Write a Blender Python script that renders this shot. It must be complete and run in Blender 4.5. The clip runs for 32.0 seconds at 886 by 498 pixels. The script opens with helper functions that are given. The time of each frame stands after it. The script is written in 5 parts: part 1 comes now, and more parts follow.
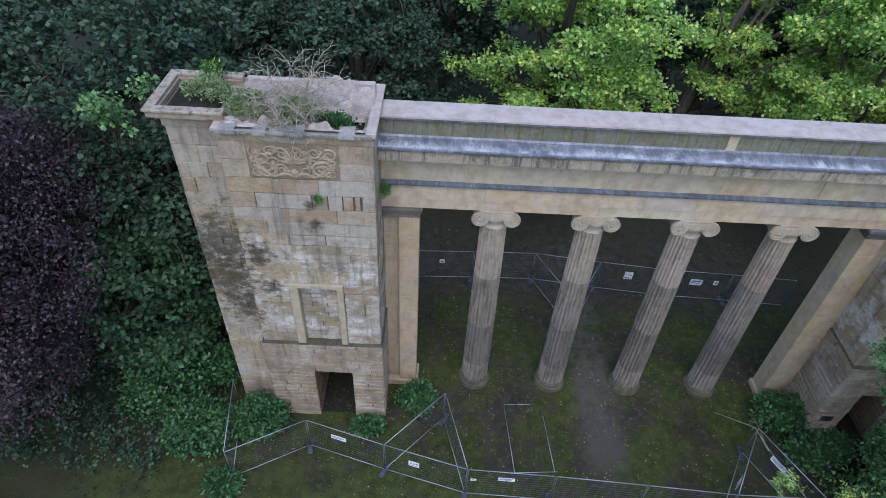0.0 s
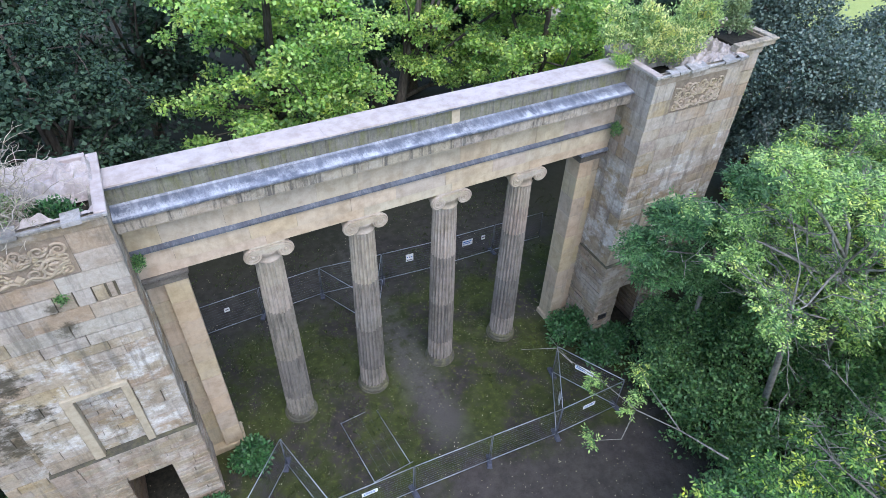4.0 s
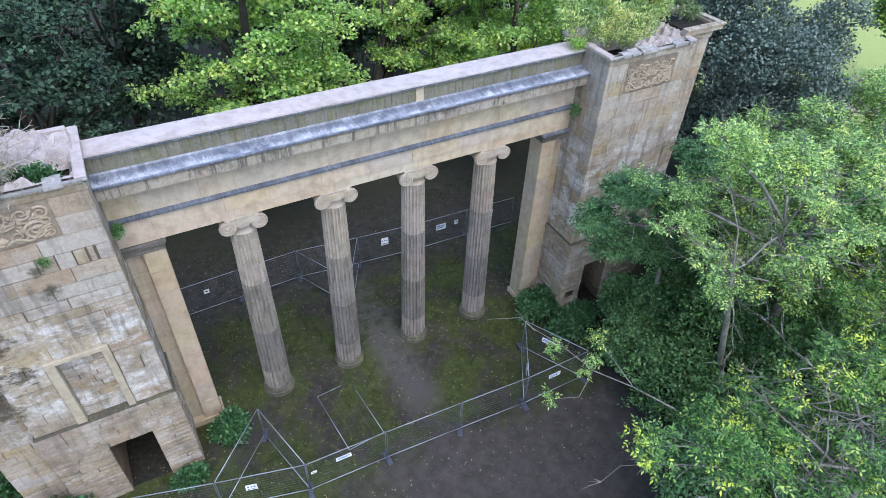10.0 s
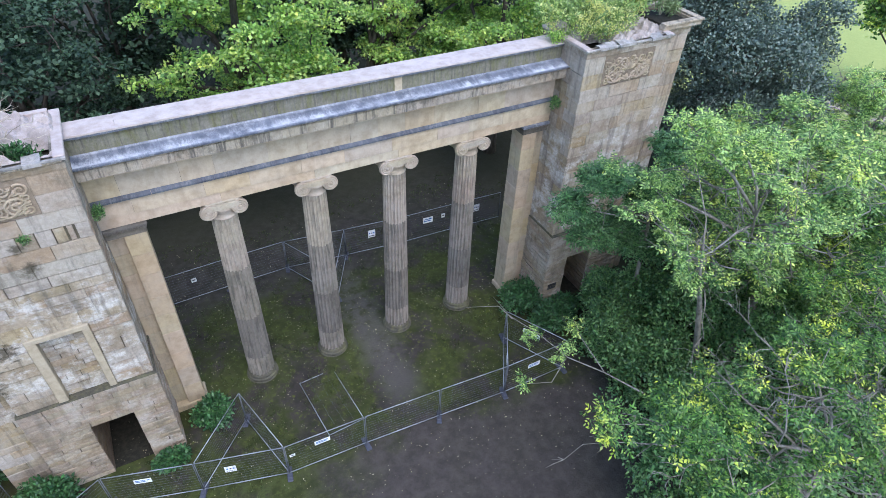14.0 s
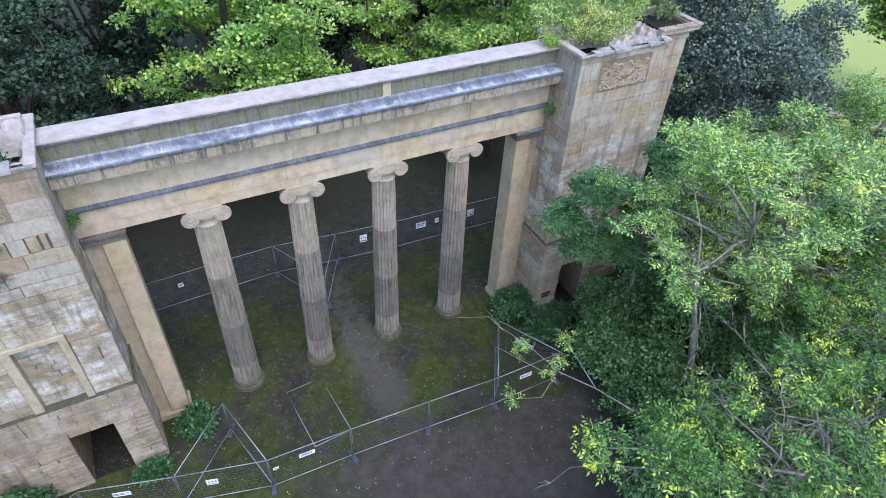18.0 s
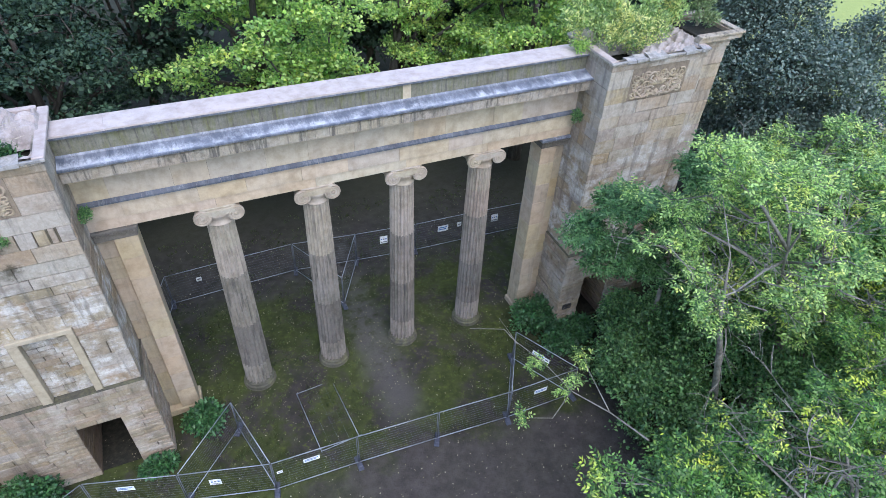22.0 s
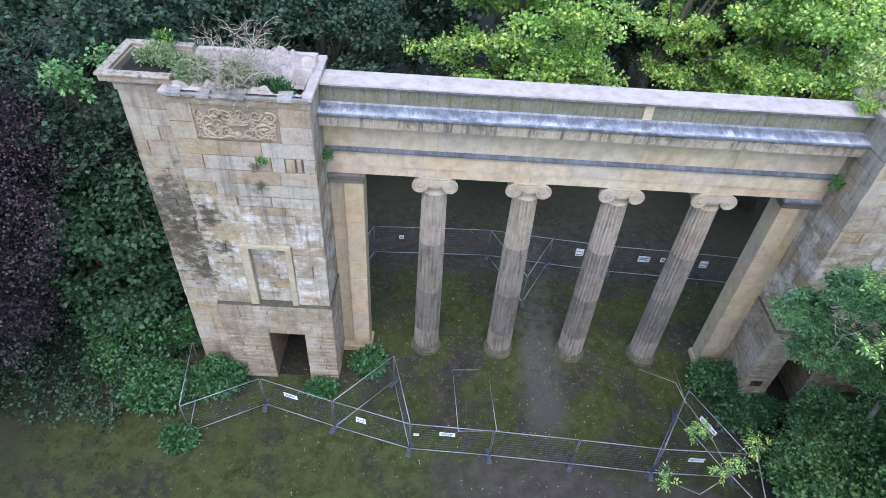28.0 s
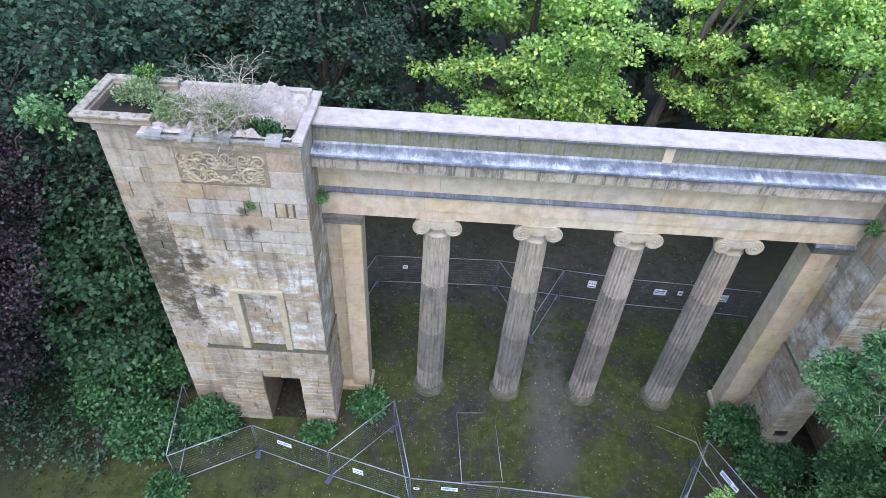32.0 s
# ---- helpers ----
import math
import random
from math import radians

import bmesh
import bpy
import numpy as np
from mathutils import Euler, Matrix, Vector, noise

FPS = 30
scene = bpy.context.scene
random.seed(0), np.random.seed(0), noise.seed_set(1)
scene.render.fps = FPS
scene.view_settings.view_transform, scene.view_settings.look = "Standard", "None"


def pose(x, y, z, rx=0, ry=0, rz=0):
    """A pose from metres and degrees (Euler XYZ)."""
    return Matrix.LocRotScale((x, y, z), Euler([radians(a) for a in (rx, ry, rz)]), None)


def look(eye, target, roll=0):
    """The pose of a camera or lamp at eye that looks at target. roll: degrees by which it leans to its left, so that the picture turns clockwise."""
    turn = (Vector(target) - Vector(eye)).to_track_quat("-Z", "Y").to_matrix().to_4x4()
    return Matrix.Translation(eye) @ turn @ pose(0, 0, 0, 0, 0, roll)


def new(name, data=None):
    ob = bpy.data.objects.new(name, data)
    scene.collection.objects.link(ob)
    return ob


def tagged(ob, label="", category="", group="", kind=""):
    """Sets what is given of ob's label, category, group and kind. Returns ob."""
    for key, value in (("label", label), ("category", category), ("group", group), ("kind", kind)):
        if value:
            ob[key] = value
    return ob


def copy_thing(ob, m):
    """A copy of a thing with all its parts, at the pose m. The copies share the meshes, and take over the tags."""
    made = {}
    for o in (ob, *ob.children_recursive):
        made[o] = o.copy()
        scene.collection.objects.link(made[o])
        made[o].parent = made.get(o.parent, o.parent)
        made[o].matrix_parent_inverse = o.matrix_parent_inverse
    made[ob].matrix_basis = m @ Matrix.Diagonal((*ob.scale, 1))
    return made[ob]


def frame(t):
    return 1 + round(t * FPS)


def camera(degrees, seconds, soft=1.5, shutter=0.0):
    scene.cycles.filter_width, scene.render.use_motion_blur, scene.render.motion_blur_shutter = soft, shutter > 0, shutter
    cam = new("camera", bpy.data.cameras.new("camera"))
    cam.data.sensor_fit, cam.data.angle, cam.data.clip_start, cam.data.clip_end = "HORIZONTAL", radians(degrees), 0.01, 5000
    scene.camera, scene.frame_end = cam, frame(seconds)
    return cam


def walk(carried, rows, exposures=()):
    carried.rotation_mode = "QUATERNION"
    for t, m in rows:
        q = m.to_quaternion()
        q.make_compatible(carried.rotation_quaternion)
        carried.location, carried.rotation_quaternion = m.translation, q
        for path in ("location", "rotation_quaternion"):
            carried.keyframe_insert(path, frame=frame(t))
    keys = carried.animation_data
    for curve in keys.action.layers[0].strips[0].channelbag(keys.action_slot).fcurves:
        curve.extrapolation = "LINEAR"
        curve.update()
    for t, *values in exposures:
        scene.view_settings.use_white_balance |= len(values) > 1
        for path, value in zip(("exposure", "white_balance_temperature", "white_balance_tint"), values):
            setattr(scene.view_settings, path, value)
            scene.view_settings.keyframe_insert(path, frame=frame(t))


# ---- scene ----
cam = camera(72.2, 32.0, soft=0.85)
PATH = [
    (0, (0.556, -15.863, 22.916), (0.584, -14.387, 21.566), 3.4),
    (0.5, (0.535, -15.766, 22.961), (0.597, -14.292, 21.61), 3.3),
    (1, (0.493, -15.733, 23.005), (0.611, -14.261, 21.657), 3.2),
    (1.5, (0.413, -15.724, 23.0), (0.624, -14.256, 21.658), 3.2),
    (2, (0.404, -15.709, 23.031), (0.749, -14.261, 21.695), 2.9),
    (2.5, (0.375, -15.701, 23.016), (0.873, -14.289, 21.69), 2.6),
    (3, (0.42, -15.751, 23.091), (1.029, -14.378, 21.77), 2.3),
    (3.5, (0.5, -15.718, 23.161), (1.187, -14.381, 21.841), 1.9),
    (5.5, (0.387, -16.099, 23.314), (1.136, -14.791, 21.999), 1.9),
    (6, (0.388, -16.421, 23.32), (1.143, -15.114, 22.008), 1.9),
    (6.5, (0.282, -16.69, 23.308), (1.046, -15.385, 21.999), 2.1),
    (7, (0.285, -16.959, 23.247), (1.05, -15.653, 21.94), 2.1),
    (7.5, (0.203, -17.147, 23.207), (0.967, -15.839, 21.901), 2.0),
    (8, (0.108, -17.285, 23.096), (0.876, -15.976, 21.794), 2.1),
    (8.5, (0.123, -17.441, 23.091), (0.889, -16.13, 21.79), 2.2),
    (9, (0.178, -17.519, 23.114), (0.943, -16.208, 21.812), 2.2),
    (9.5, (0.301, -17.547, 23.104), (1.064, -16.235, 21.802), 2.2),
    (10, (0.361, -17.553, 23.092), (1.125, -16.242, 21.789), 2.3),
    (10.5, (0.482, -17.624, 23.106), (1.246, -16.313, 21.803), 2.4),
    (11, (0.691, -17.761, 23.139), (1.451, -16.448, 21.837), 2.4),
    (11.5, (0.923, -18.038, 23.169), (1.68, -16.722, 21.868), 2.3),
    (12, (1.027, -18.237, 23.179), (1.785, -16.92, 21.877), 2.4),
    (12.5, (1.036, -18.43, 23.093), (1.799, -17.112, 21.796), 2.5),
    (13, (1.085, -18.508, 22.988), (1.852, -17.189, 21.695), 2.6),
    (13.5, (1.035, -18.595, 22.904), (1.8, -17.274, 21.611), 2.5),
    (14, (0.868, -18.624, 22.913), (1.627, -17.301, 21.619), 2.6),
    (14.5, (0.697, -18.553, 22.898), (1.457, -17.23, 21.605), 2.8),
    (16.5, (0.807, -18.591, 23.152), (1.558, -17.266, 21.856), 3.1),
    (17, (0.927, -18.555, 23.117), (1.681, -17.233, 21.819), 3.1),
    (17.5, (1.18, -18.402, 22.991), (1.939, -17.082, 21.695), 3.1),
    (18, (1.596, -18.168, 22.892), (2.351, -16.849, 21.592), 3.1),
    (18.5, (2.035, -17.855, 22.733), (2.79, -16.537, 21.432), 3.2),
    (19, (2.314, -17.647, 22.607), (3.064, -16.329, 21.304), 3.1),
    (19.5, (2.45, -17.435, 22.491), (3.192, -16.114, 21.186), 2.9),
    (20, (2.453, -17.461, 22.515), (3.192, -16.138, 21.21), 3.0),
    (20.5, (2.329, -17.608, 22.688), (3.057, -16.283, 21.38), 3.1),
    (21, (2.278, -17.702, 22.731), (3.007, -16.375, 21.425), 3.2),
    (21.5, (2.323, -17.761, 22.784), (3.03, -16.424, 21.476), 3.2),
    (22, (2.489, -17.714, 22.791), (3.147, -16.356, 21.479), 3.1),
    (22.5, (2.716, -17.623, 22.743), (3.311, -16.239, 21.427), 3.2),
    (23, (2.661, -17.539, 22.601), (3.195, -16.133, 21.283), 3.4),
    (23.5, (2.744, -17.322, 22.492), (3.215, -15.899, 21.168), 3.6),
    (24, (2.866, -17.184, 22.339), (3.268, -15.743, 21.011), 3.7),
    (24.5, (2.902, -17.218, 22.245), (3.236, -15.764, 20.913), 3.7),
    (25, (2.764, -17.435, 22.239), (3.025, -15.969, 20.903), 4.0),
    (25.5, (2.717, -17.602, 22.252), (2.924, -16.129, 20.915), 4.0),
    (26, (2.603, -17.738, 22.407), (2.737, -16.261, 21.064), 4.2),
    (26.5, (2.537, -17.826, 22.606), (2.622, -16.348, 21.262), 4.3),
    (28.5, (2.596, -17.629, 22.997), (2.633, -16.148, 21.653), 4.1),
    (29, (2.713, -17.521, 23.098), (2.742, -16.039, 21.756), 3.9),
    (29.5, (2.818, -17.468, 23.203), (2.837, -15.987, 21.859), 3.9),
    (30, (2.851, -17.348, 23.201), (2.867, -15.865, 21.86), 3.9),
    (30.5, (2.932, -16.978, 23.178), (2.942, -15.497, 21.834), 3.8),
    (31, (2.914, -16.477, 23.107), (2.922, -14.998, 21.761), 3.7),
    (31.5, (2.863, -16.045, 23.052), (2.869, -14.565, 21.706), 3.7),
    (32, (2.784, -15.577, 23.115), (2.789, -14.099, 21.769), 3.7),
]
EXPOSURES = [(0.0, 0.92, 5960, 13), (1.0, 1.28, 5960, 13), (2.0, 1.62, 5960, 13), (3.5, 1.6, 5960, 13), (20.0, 1.55, 5960, 13), (26.0, 1.58, 5960, 13), (32.0, 1.72, 5960, 13)]
walk(cam, [(t, look(eye, target, roll)) for t, eye, target, roll in PATH], EXPOSURES)
# ---------------------------------------------------------------- light
world = bpy.data.worlds.new("sky")
scene.world = world
world.use_nodes = True
wn = world.node_tree
sky = wn.nodes.new("ShaderNodeTexSky")
sky.sky_type, sky.sun_disc = "NISHITA", False
SUN_EL, SUN_AZ = 58.0, 180.0          # elevation; azimuth from +y towards +x
sky.sun_elevation, sky.sun_rotation = radians(SUN_EL), radians(SUN_AZ)
sky.air_density, sky.dust_density, sky.ozone_density = 1.2, 1.5, 1.0
bg = wn.nodes["Background"]
bg.inputs["Strength"].default_value = 0.15
wn.links.new(sky.outputs["Color"], bg.inputs["Color"])
sun = new("sun", bpy.data.lights.new("sun", "SUN"))
sun.data.energy, sun.data.angle, sun.data.color = 0.68, radians(50), (1.0, 0.965, 0.92)
az, el = radians(SUN_AZ), radians(SUN_EL)
sun.matrix_world = look((40 * math.sin(az) * math.cos(el), 40 * math.cos(az) * math.cos(el), 40 * math.sin(el)), (0, 0, 0))


# ---------------------------------------------------------------- materials
class Nodes:
    """A small builder of node materials."""

    def __init__(self, name, rough=0.8, metal=0.0, spec=0.4):
        self.m = bpy.data.materials.new(name)
        self.m.use_nodes = True
        self.t = self.m.node_tree
        self.b = self.t.nodes["Principled BSDF"]
        self.b.inputs["Roughness"].default_value = rough
        self.b.inputs["Metallic"].default_value = metal
        self.b.inputs["Specular IOR Level"].default_value = spec
        self.pos = self.add("ShaderNodeNewGeometry").outputs["Position"]

    def add(self, kind, **values):
        n = self.t.nodes.new(kind)
        for k, v in values.items():
            if k in n.inputs:
                self.plug(v, n.inputs[k])
        return n

    def plug(self, v, socket):
        if isinstance(v, bpy.types.NodeSocket):
            self.t.links.new(v, socket)
        else:
            socket.default_value = v

    def math(self, op, a, b=0.0, clamp=False):
        n = self.t.nodes.new("ShaderNodeMath")
        n.operation, n.use_clamp = op, clamp
        self.plug(a, n.inputs[0])
        self.plug(b, n.inputs[1])
        return n.outputs[0]

    def scaled(self, s):
        n = self.t.nodes.new("ShaderNodeVectorMath")
        n.operation = "MULTIPLY"
        self.plug(self.pos, n.inputs[0])
        n.inputs[1].default_value = s
        return n.outputs[0]

    def noise(self, scale, detail=4.0, rough=0.6, stretch=None):
        v = self.scaled(stretch) if stretch else self.pos
        return self.add("ShaderNodeTexNoise", Vector=v, Scale=scale, Detail=detail, Roughness=rough).outputs["Fac"]

    def ramp(self, v, lo, hi):
        n = self.t.nodes.new("ShaderNodeMapRange")
        n.interpolation_type = "SMOOTHSTEP"
        self.plug(v, n.inputs[0])
        n.inputs[1].default_value, n.inputs[2].default_value = lo, hi
        return n.outputs[0]

    def mix(self, fac, a, b, blend="MIX"):
        n = self.t.nodes.new("ShaderNodeMix")
        n.data_type, n.blend_type = "RGBA", blend
        self.plug(fac, n.inputs[0])
        for v, s in ((a, n.inputs[6]), (b, n.inputs[7])):
            self.plug((*v, 1.0) if isinstance(v, tuple) and len(v) == 3 else v, s)
        return n.outputs[2]

    def vary(self, col, rnd, hue, sat, val):
        n = self.t.nodes.new("ShaderNodeHueSaturation")
        self.plug(col, n.inputs["Color"])
        for key, amount, middle in (("Hue", hue, 0.5), ("Saturation", sat, 1.0), ("Value", val, 1.0)):
            f = self.math("FRACT", self.math("MULTIPLY", rnd, {"Hue": 7.3, "Saturation": 3.7, "Value": 1.0}[key]))
            self.plug(self.math("ADD", self.math("MULTIPLY", f, 2 * amount), middle - amount), n.inputs[key])
        return n.outputs["Color"]

    def bump(self, h, strength, distance):
        n = self.add("ShaderNodeBump", Strength=strength, Distance=distance, Height=h)
        self.plug(n.outputs["Normal"], self.b.inputs["Normal"])

    def done(self, col):
        self.plug((*col, 1.0) if isinstance(col, tuple) and len(col) == 3 else col, self.b.inputs["Base Color"])
        return self.m


def stone(name, base, second, white=0.0, reach=None, black=0.0, green=0.0, streak=0.0, streak_scale=3.2, value=0.2, rough=0.88, grain=1.0, spots=()):
    """Weathered sandstone: two tones, piece by piece, with lime bloom, soot, algae and run-off streaks."""
    n = Nodes(name, rough, 0.0, 0.25)
    rnd = n.add("ShaderNodeObjectInfo").outputs["Random"]
    big = n.noise(0.55, 5.0, 0.62)
    mid = n.noise(2.6, 6.0, 0.65)
    fine = n.noise(26.0, 5.0, 0.7)
    col = n.mix(n.ramp(n.math("ADD", n.math("MULTIPLY", rnd, 0.6), n.math("MULTIPLY", big, 0.6)), 0.3, 0.9), base, second)
    col = n.vary(col, rnd, 0.012, 0.3 if value > 0.2 else 0.12, value)
    col = n.mix(n.ramp(mid, 0.35, 0.75), col, n.mix(1.0, col, (0.72, 0.70, 0.66), "MULTIPLY"))
    if white:
        w = n.math("MULTIPLY", n.ramp(n.noise(0.7, 7.0, 0.72, (1.0, 1.0, 1.6)), 0.45, 0.60), n.ramp(mid, 0.32, 0.58))
        if reach:                                     # lime washed out of the joints between two heights
            z = n.math("ADD", n.add("ShaderNodeSeparateXYZ", Vector=n.pos).outputs["Z"], n.math("MULTIPLY", big, 2.0))
            w = n.math("MULTIPLY", w, n.math("ADD", 0.25, n.math("MULTIPLY", n.math("MULTIPLY", n.ramp(z, reach[0], reach[0] + 1.0), n.ramp(z, reach[1], reach[1] - 1.5)), 0.75)))
        col = n.mix(n.math("MULTIPLY", w, white), col, (0.585, 0.56, 0.525) if reach else (0.53, 0.495, 0.45))
    if green:
        g = n.math("MULTIPLY", n.ramp(n.noise(1.3, 6.0, 0.7, (2.2, 2.2, 0.7)), 0.42, 0.66), green)
        col = n.mix(g, col, (0.15, 0.15, 0.075))
    if black:
        k = n.ramp(n.noise(0.42, 8.0, 0.74, (1.3, 1.3, 1.0)), 0.51, 0.64)
        col = n.mix(n.math("MULTIPLY", k, black), col, (0.075, 0.07, 0.055))
    if streak:
        s = n.ramp(n.noise(streak_scale, 6.0, 0.7, (1.0, 1.0, 0.10)), 0.48, 0.66)
        col = n.mix(n.math("MULTIPLY", s, streak), col, (0.09, 0.085, 0.075))
    small = n.noise(8.0, 6.0, 0.72)
    col = n.mix(n.math("MULTIPLY", n.ramp(small, 0.62, 0.42), 0.75 * grain), col, n.mix(1.0, col, (0.78, 0.77, 0.75), "MULTIPLY"))
    for x, y, z, r in spots:
        d = n.t.nodes.new("ShaderNodeVectorMath")
        d.operation = "DISTANCE"
        n.plug(n.pos, d.inputs[0])
        d.inputs[1].default_value = (x, y, z)
        k = n.math("ADD", n.math("MULTIPLY", d.outputs["Value"], 1.0 / r), n.math("MULTIPLY", n.noise(2.6, 8.0, 0.78, (1.0, 1.0, 1.5)), 4.5))
        col = n.mix(n.math("MULTIPLY", n.ramp(k, 3.45, 2.35), 0.88), col, (0.06, 0.052, 0.034))
    col = n.mix(n.math("MULTIPLY", n.ramp(small, 0.60, 0.74), 0.5 * grain), col, (0.12, 0.11, 0.09))
    col = n.mix(n.math("MULTIPLY", n.ramp(fine, 0.52, 0.75), 0.4 * grain), col, (0.15, 0.13, 0.10))
    n.bump(n.math("ADD", n.math("MULTIPLY", small, 0.8), n.math("MULTIPLY", fine, 0.4)), 0.8 * grain, 0.035)
    return n.done(col)


SAND, GREY = (0.43, 0.34, 0.232), (0.325, 0.285, 0.235)
M_ASHLAR = stone("sandstone_ashlar", SAND, GREY, white=1.0, reach=(4.6, 11.6), black=0.3, streak=0.5, value=0.27, grain=0.95, spots=((-6.6, -0.9, 9.0, 1.8), (-6.7, -0.9, 7.4, 1.5), (-3.2, -1.5, 10.5, 0.35), (-3.25, -1.5, 11.3, 0.25), (-5.2, -1.5, 9.2, 0.6), (-6.2, -0.9, 6.0, 1.0), (-4.9, -1.5, 7.6, 0.4)))
M_RUST = stone("rusticated_sandstone", (0.345, 0.28, 0.205), (0.28, 0.222, 0.158), white=0.5, black=0.35, streak=0.35, grain=0.9)
M_ANTA = stone("warm_sandstone", (0.44, 0.36, 0.25), (0.40, 0.315, 0.21), white=0.15, streak=0.25, value=0.12, grain=0.35)
M_ENTAB = stone("entablature_sandstone", (0.50, 0.425, 0.33), (0.45, 0.355, 0.25), white=0.1, black=0.12, streak=0.12, value=0.12, grain=0.3)
M_CORNICE = stone("cornice_sandstone", (0.44, 0.385, 0.31), (0.33, 0.285, 0.22), white=0.35, black=0.7, streak=0.9, streak_scale=5.0)
M_PARAPET = stone("algae_stained_parapet", (0.23, 0.22, 0.18), (0.145, 0.14, 0.112), green=0.95, streak=0.8, streak_scale=9.0, white=0.15)
M_COPING = stone("pale_coping", (0.47, 0.405, 0.375), (0.43, 0.37, 0.345), white=0.0, value=0.04, rough=0.55, grain=0.3)
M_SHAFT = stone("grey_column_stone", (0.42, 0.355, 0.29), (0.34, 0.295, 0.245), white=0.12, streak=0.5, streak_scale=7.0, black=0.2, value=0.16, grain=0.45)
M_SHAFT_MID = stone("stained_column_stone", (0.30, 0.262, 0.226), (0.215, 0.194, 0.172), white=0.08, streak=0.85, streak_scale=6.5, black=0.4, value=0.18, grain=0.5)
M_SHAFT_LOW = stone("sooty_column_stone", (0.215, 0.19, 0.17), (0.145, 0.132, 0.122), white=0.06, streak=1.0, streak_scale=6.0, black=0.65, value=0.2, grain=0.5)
M_BASE = stone("mossy_base_stone", (0.10, 0.094, 0.075), (0.07, 0.066, 0.052), green=0.6, black=0.4, streak=0.3)
M_CAPITAL = stone("pale_capital_stone", (0.44, 0.38, 0.305), (0.39, 0.33, 0.25), streak=0.15, value=0.05, grain=0.4)
M_DARKCAP = stone("sooty_carved_stone", (0.20, 0.175, 0.15), (0.13, 0.118, 0.105), white=0.1, black=0.6, streak=0.3)
# relief bed is set darker than the carving, so the outlines stand out
M_RELIEF = stone("darkened_relief_stone", (0.27, 0.225, 0.165), (0.23, 0.19, 0.14), black=0.3, streak=0.3)
M_CARVED = stone("carved_relief_stone", (0.40, 0.33, 0.24), (0.34, 0.28, 0.205), black=0.2, grain=0.5)
M_ROOF = stone("roofing_felt_and_slab", (0.50, 0.44, 0.42), (0.41, 0.355, 0.34), white=0.2, black=0.2, rough=0.75)
M_CORE = stone("recessed_mortar", (0.15, 0.13, 0.10), (0.11, 0.10, 0.08), black=0.4)
M_BRICK = stone("brown_brick", (0.21, 0.15, 0.095), (0.16, 0.115, 0.075), streak=0.3)


def lead_mat(name, white, tone=1.0, band=0.0):
    n = Nodes(name, 0.42, 0.0, 0.7)
    a = n.noise(1.1, 7.0, 0.72)
    drip = n.ramp(n.noise(5.5, 7.0, 0.74, (1.0, 0.22, 0.22)), 0.47, 0.62)
    col = n.mix(n.ramp(a, 0.35, 0.65), (0.085 * tone, 0.098 * tone, 0.13 * tone), (0.175 * tone, 0.195 * tone, 0.245 * tone))
    bloom = n.math("MULTIPLY", n.ramp(n.noise(1.6, 7.0, 0.75), 0.50, 0.60), n.ramp(n.noise(11.0, 6.0, 0.8), 0.42, 0.58))
    col = n.mix(n.math("MULTIPLY", bloom, min(1.0, white * 1.8)), col, (0.60, 0.61, 0.63))
    col = n.mix(n.math("MULTIPLY", drip, white), col, (0.66, 0.68, 0.71))
    if band:                                          # lime run-off gathered towards the drip edge
        y = n.add("ShaderNodeSeparateXYZ", Vector=n.pos).outputs["Y"]
        low = n.math("MULTIPLY", n.ramp(n.math("ADD", y, n.math("MULTIPLY", n.noise(2.6, 8.0, 0.82, (1.0, 0.3, 0.3)), 1.5)), 0.52, 0.18), n.math("MULTIPLY", n.ramp(y, -0.575, -0.5), n.ramp(n.noise(0.9, 4.0, 0.7), 0.34, 0.6)))
        col = n.mix(n.math("MULTIPLY", low, band), col, (0.62, 0.63, 0.66))
    col = n.mix(n.ramp(n.noise(9.0, 6.0, 0.7), 0.62, 0.75), col, (0.10, 0.11, 0.12))
    n.bump(n.noise(7.0), 0.3, 0.02)
    return n.done(col)


M_LEAD = lead_mat("weathered_lead", 0.14, 0.8, 0.7)
M_LEAD_DARK = lead_mat("dark_lead", 0.10, 0.6)
M_SHEET = stone("torn_grey_sheet", (0.40, 0.385, 0.375), (0.25, 0.245, 0.245), white=0.5, black=0.5, streak=0.4, rough=0.6)


def metal_mat(name, col, rough, metal=0.8):
    n = Nodes(name, rough, metal, 0.5)
    c = n.mix(n.ramp(n.noise(6.0, 5.0), 0.4, 0.7), col, tuple(v * 0.65 for v in col))
    return n.done(c)


M_GALV = metal_mat("galvanised_steel", (0.32, 0.345, 0.39), 0.5, 0.5)
M_WIRE = metal_mat("dull_wire", (0.13, 0.14, 0.165), 0.55, 0.4)
M_FOOT = metal_mat("dark_rubber", (0.055, 0.06, 0.085), 0.7, 0.0)
M_SIGN = metal_mat("white_sign_plastic", (0.78, 0.79, 0.80), 0.5, 0.0)
M_INK = metal_mat("dark_print", (0.05, 0.05, 0.07), 0.6, 0.0)
M_BLUE = metal_mat("blue_print", (0.05, 0.14, 0.36), 0.6, 0.0)
M_TIMBER = metal_mat("weathered_timber", (0.36, 0.29, 0.21), 0.85, 0.0)
M_IRON = metal_mat("black_iron", (0.03, 0.03, 0.032), 0.6, 0.3)


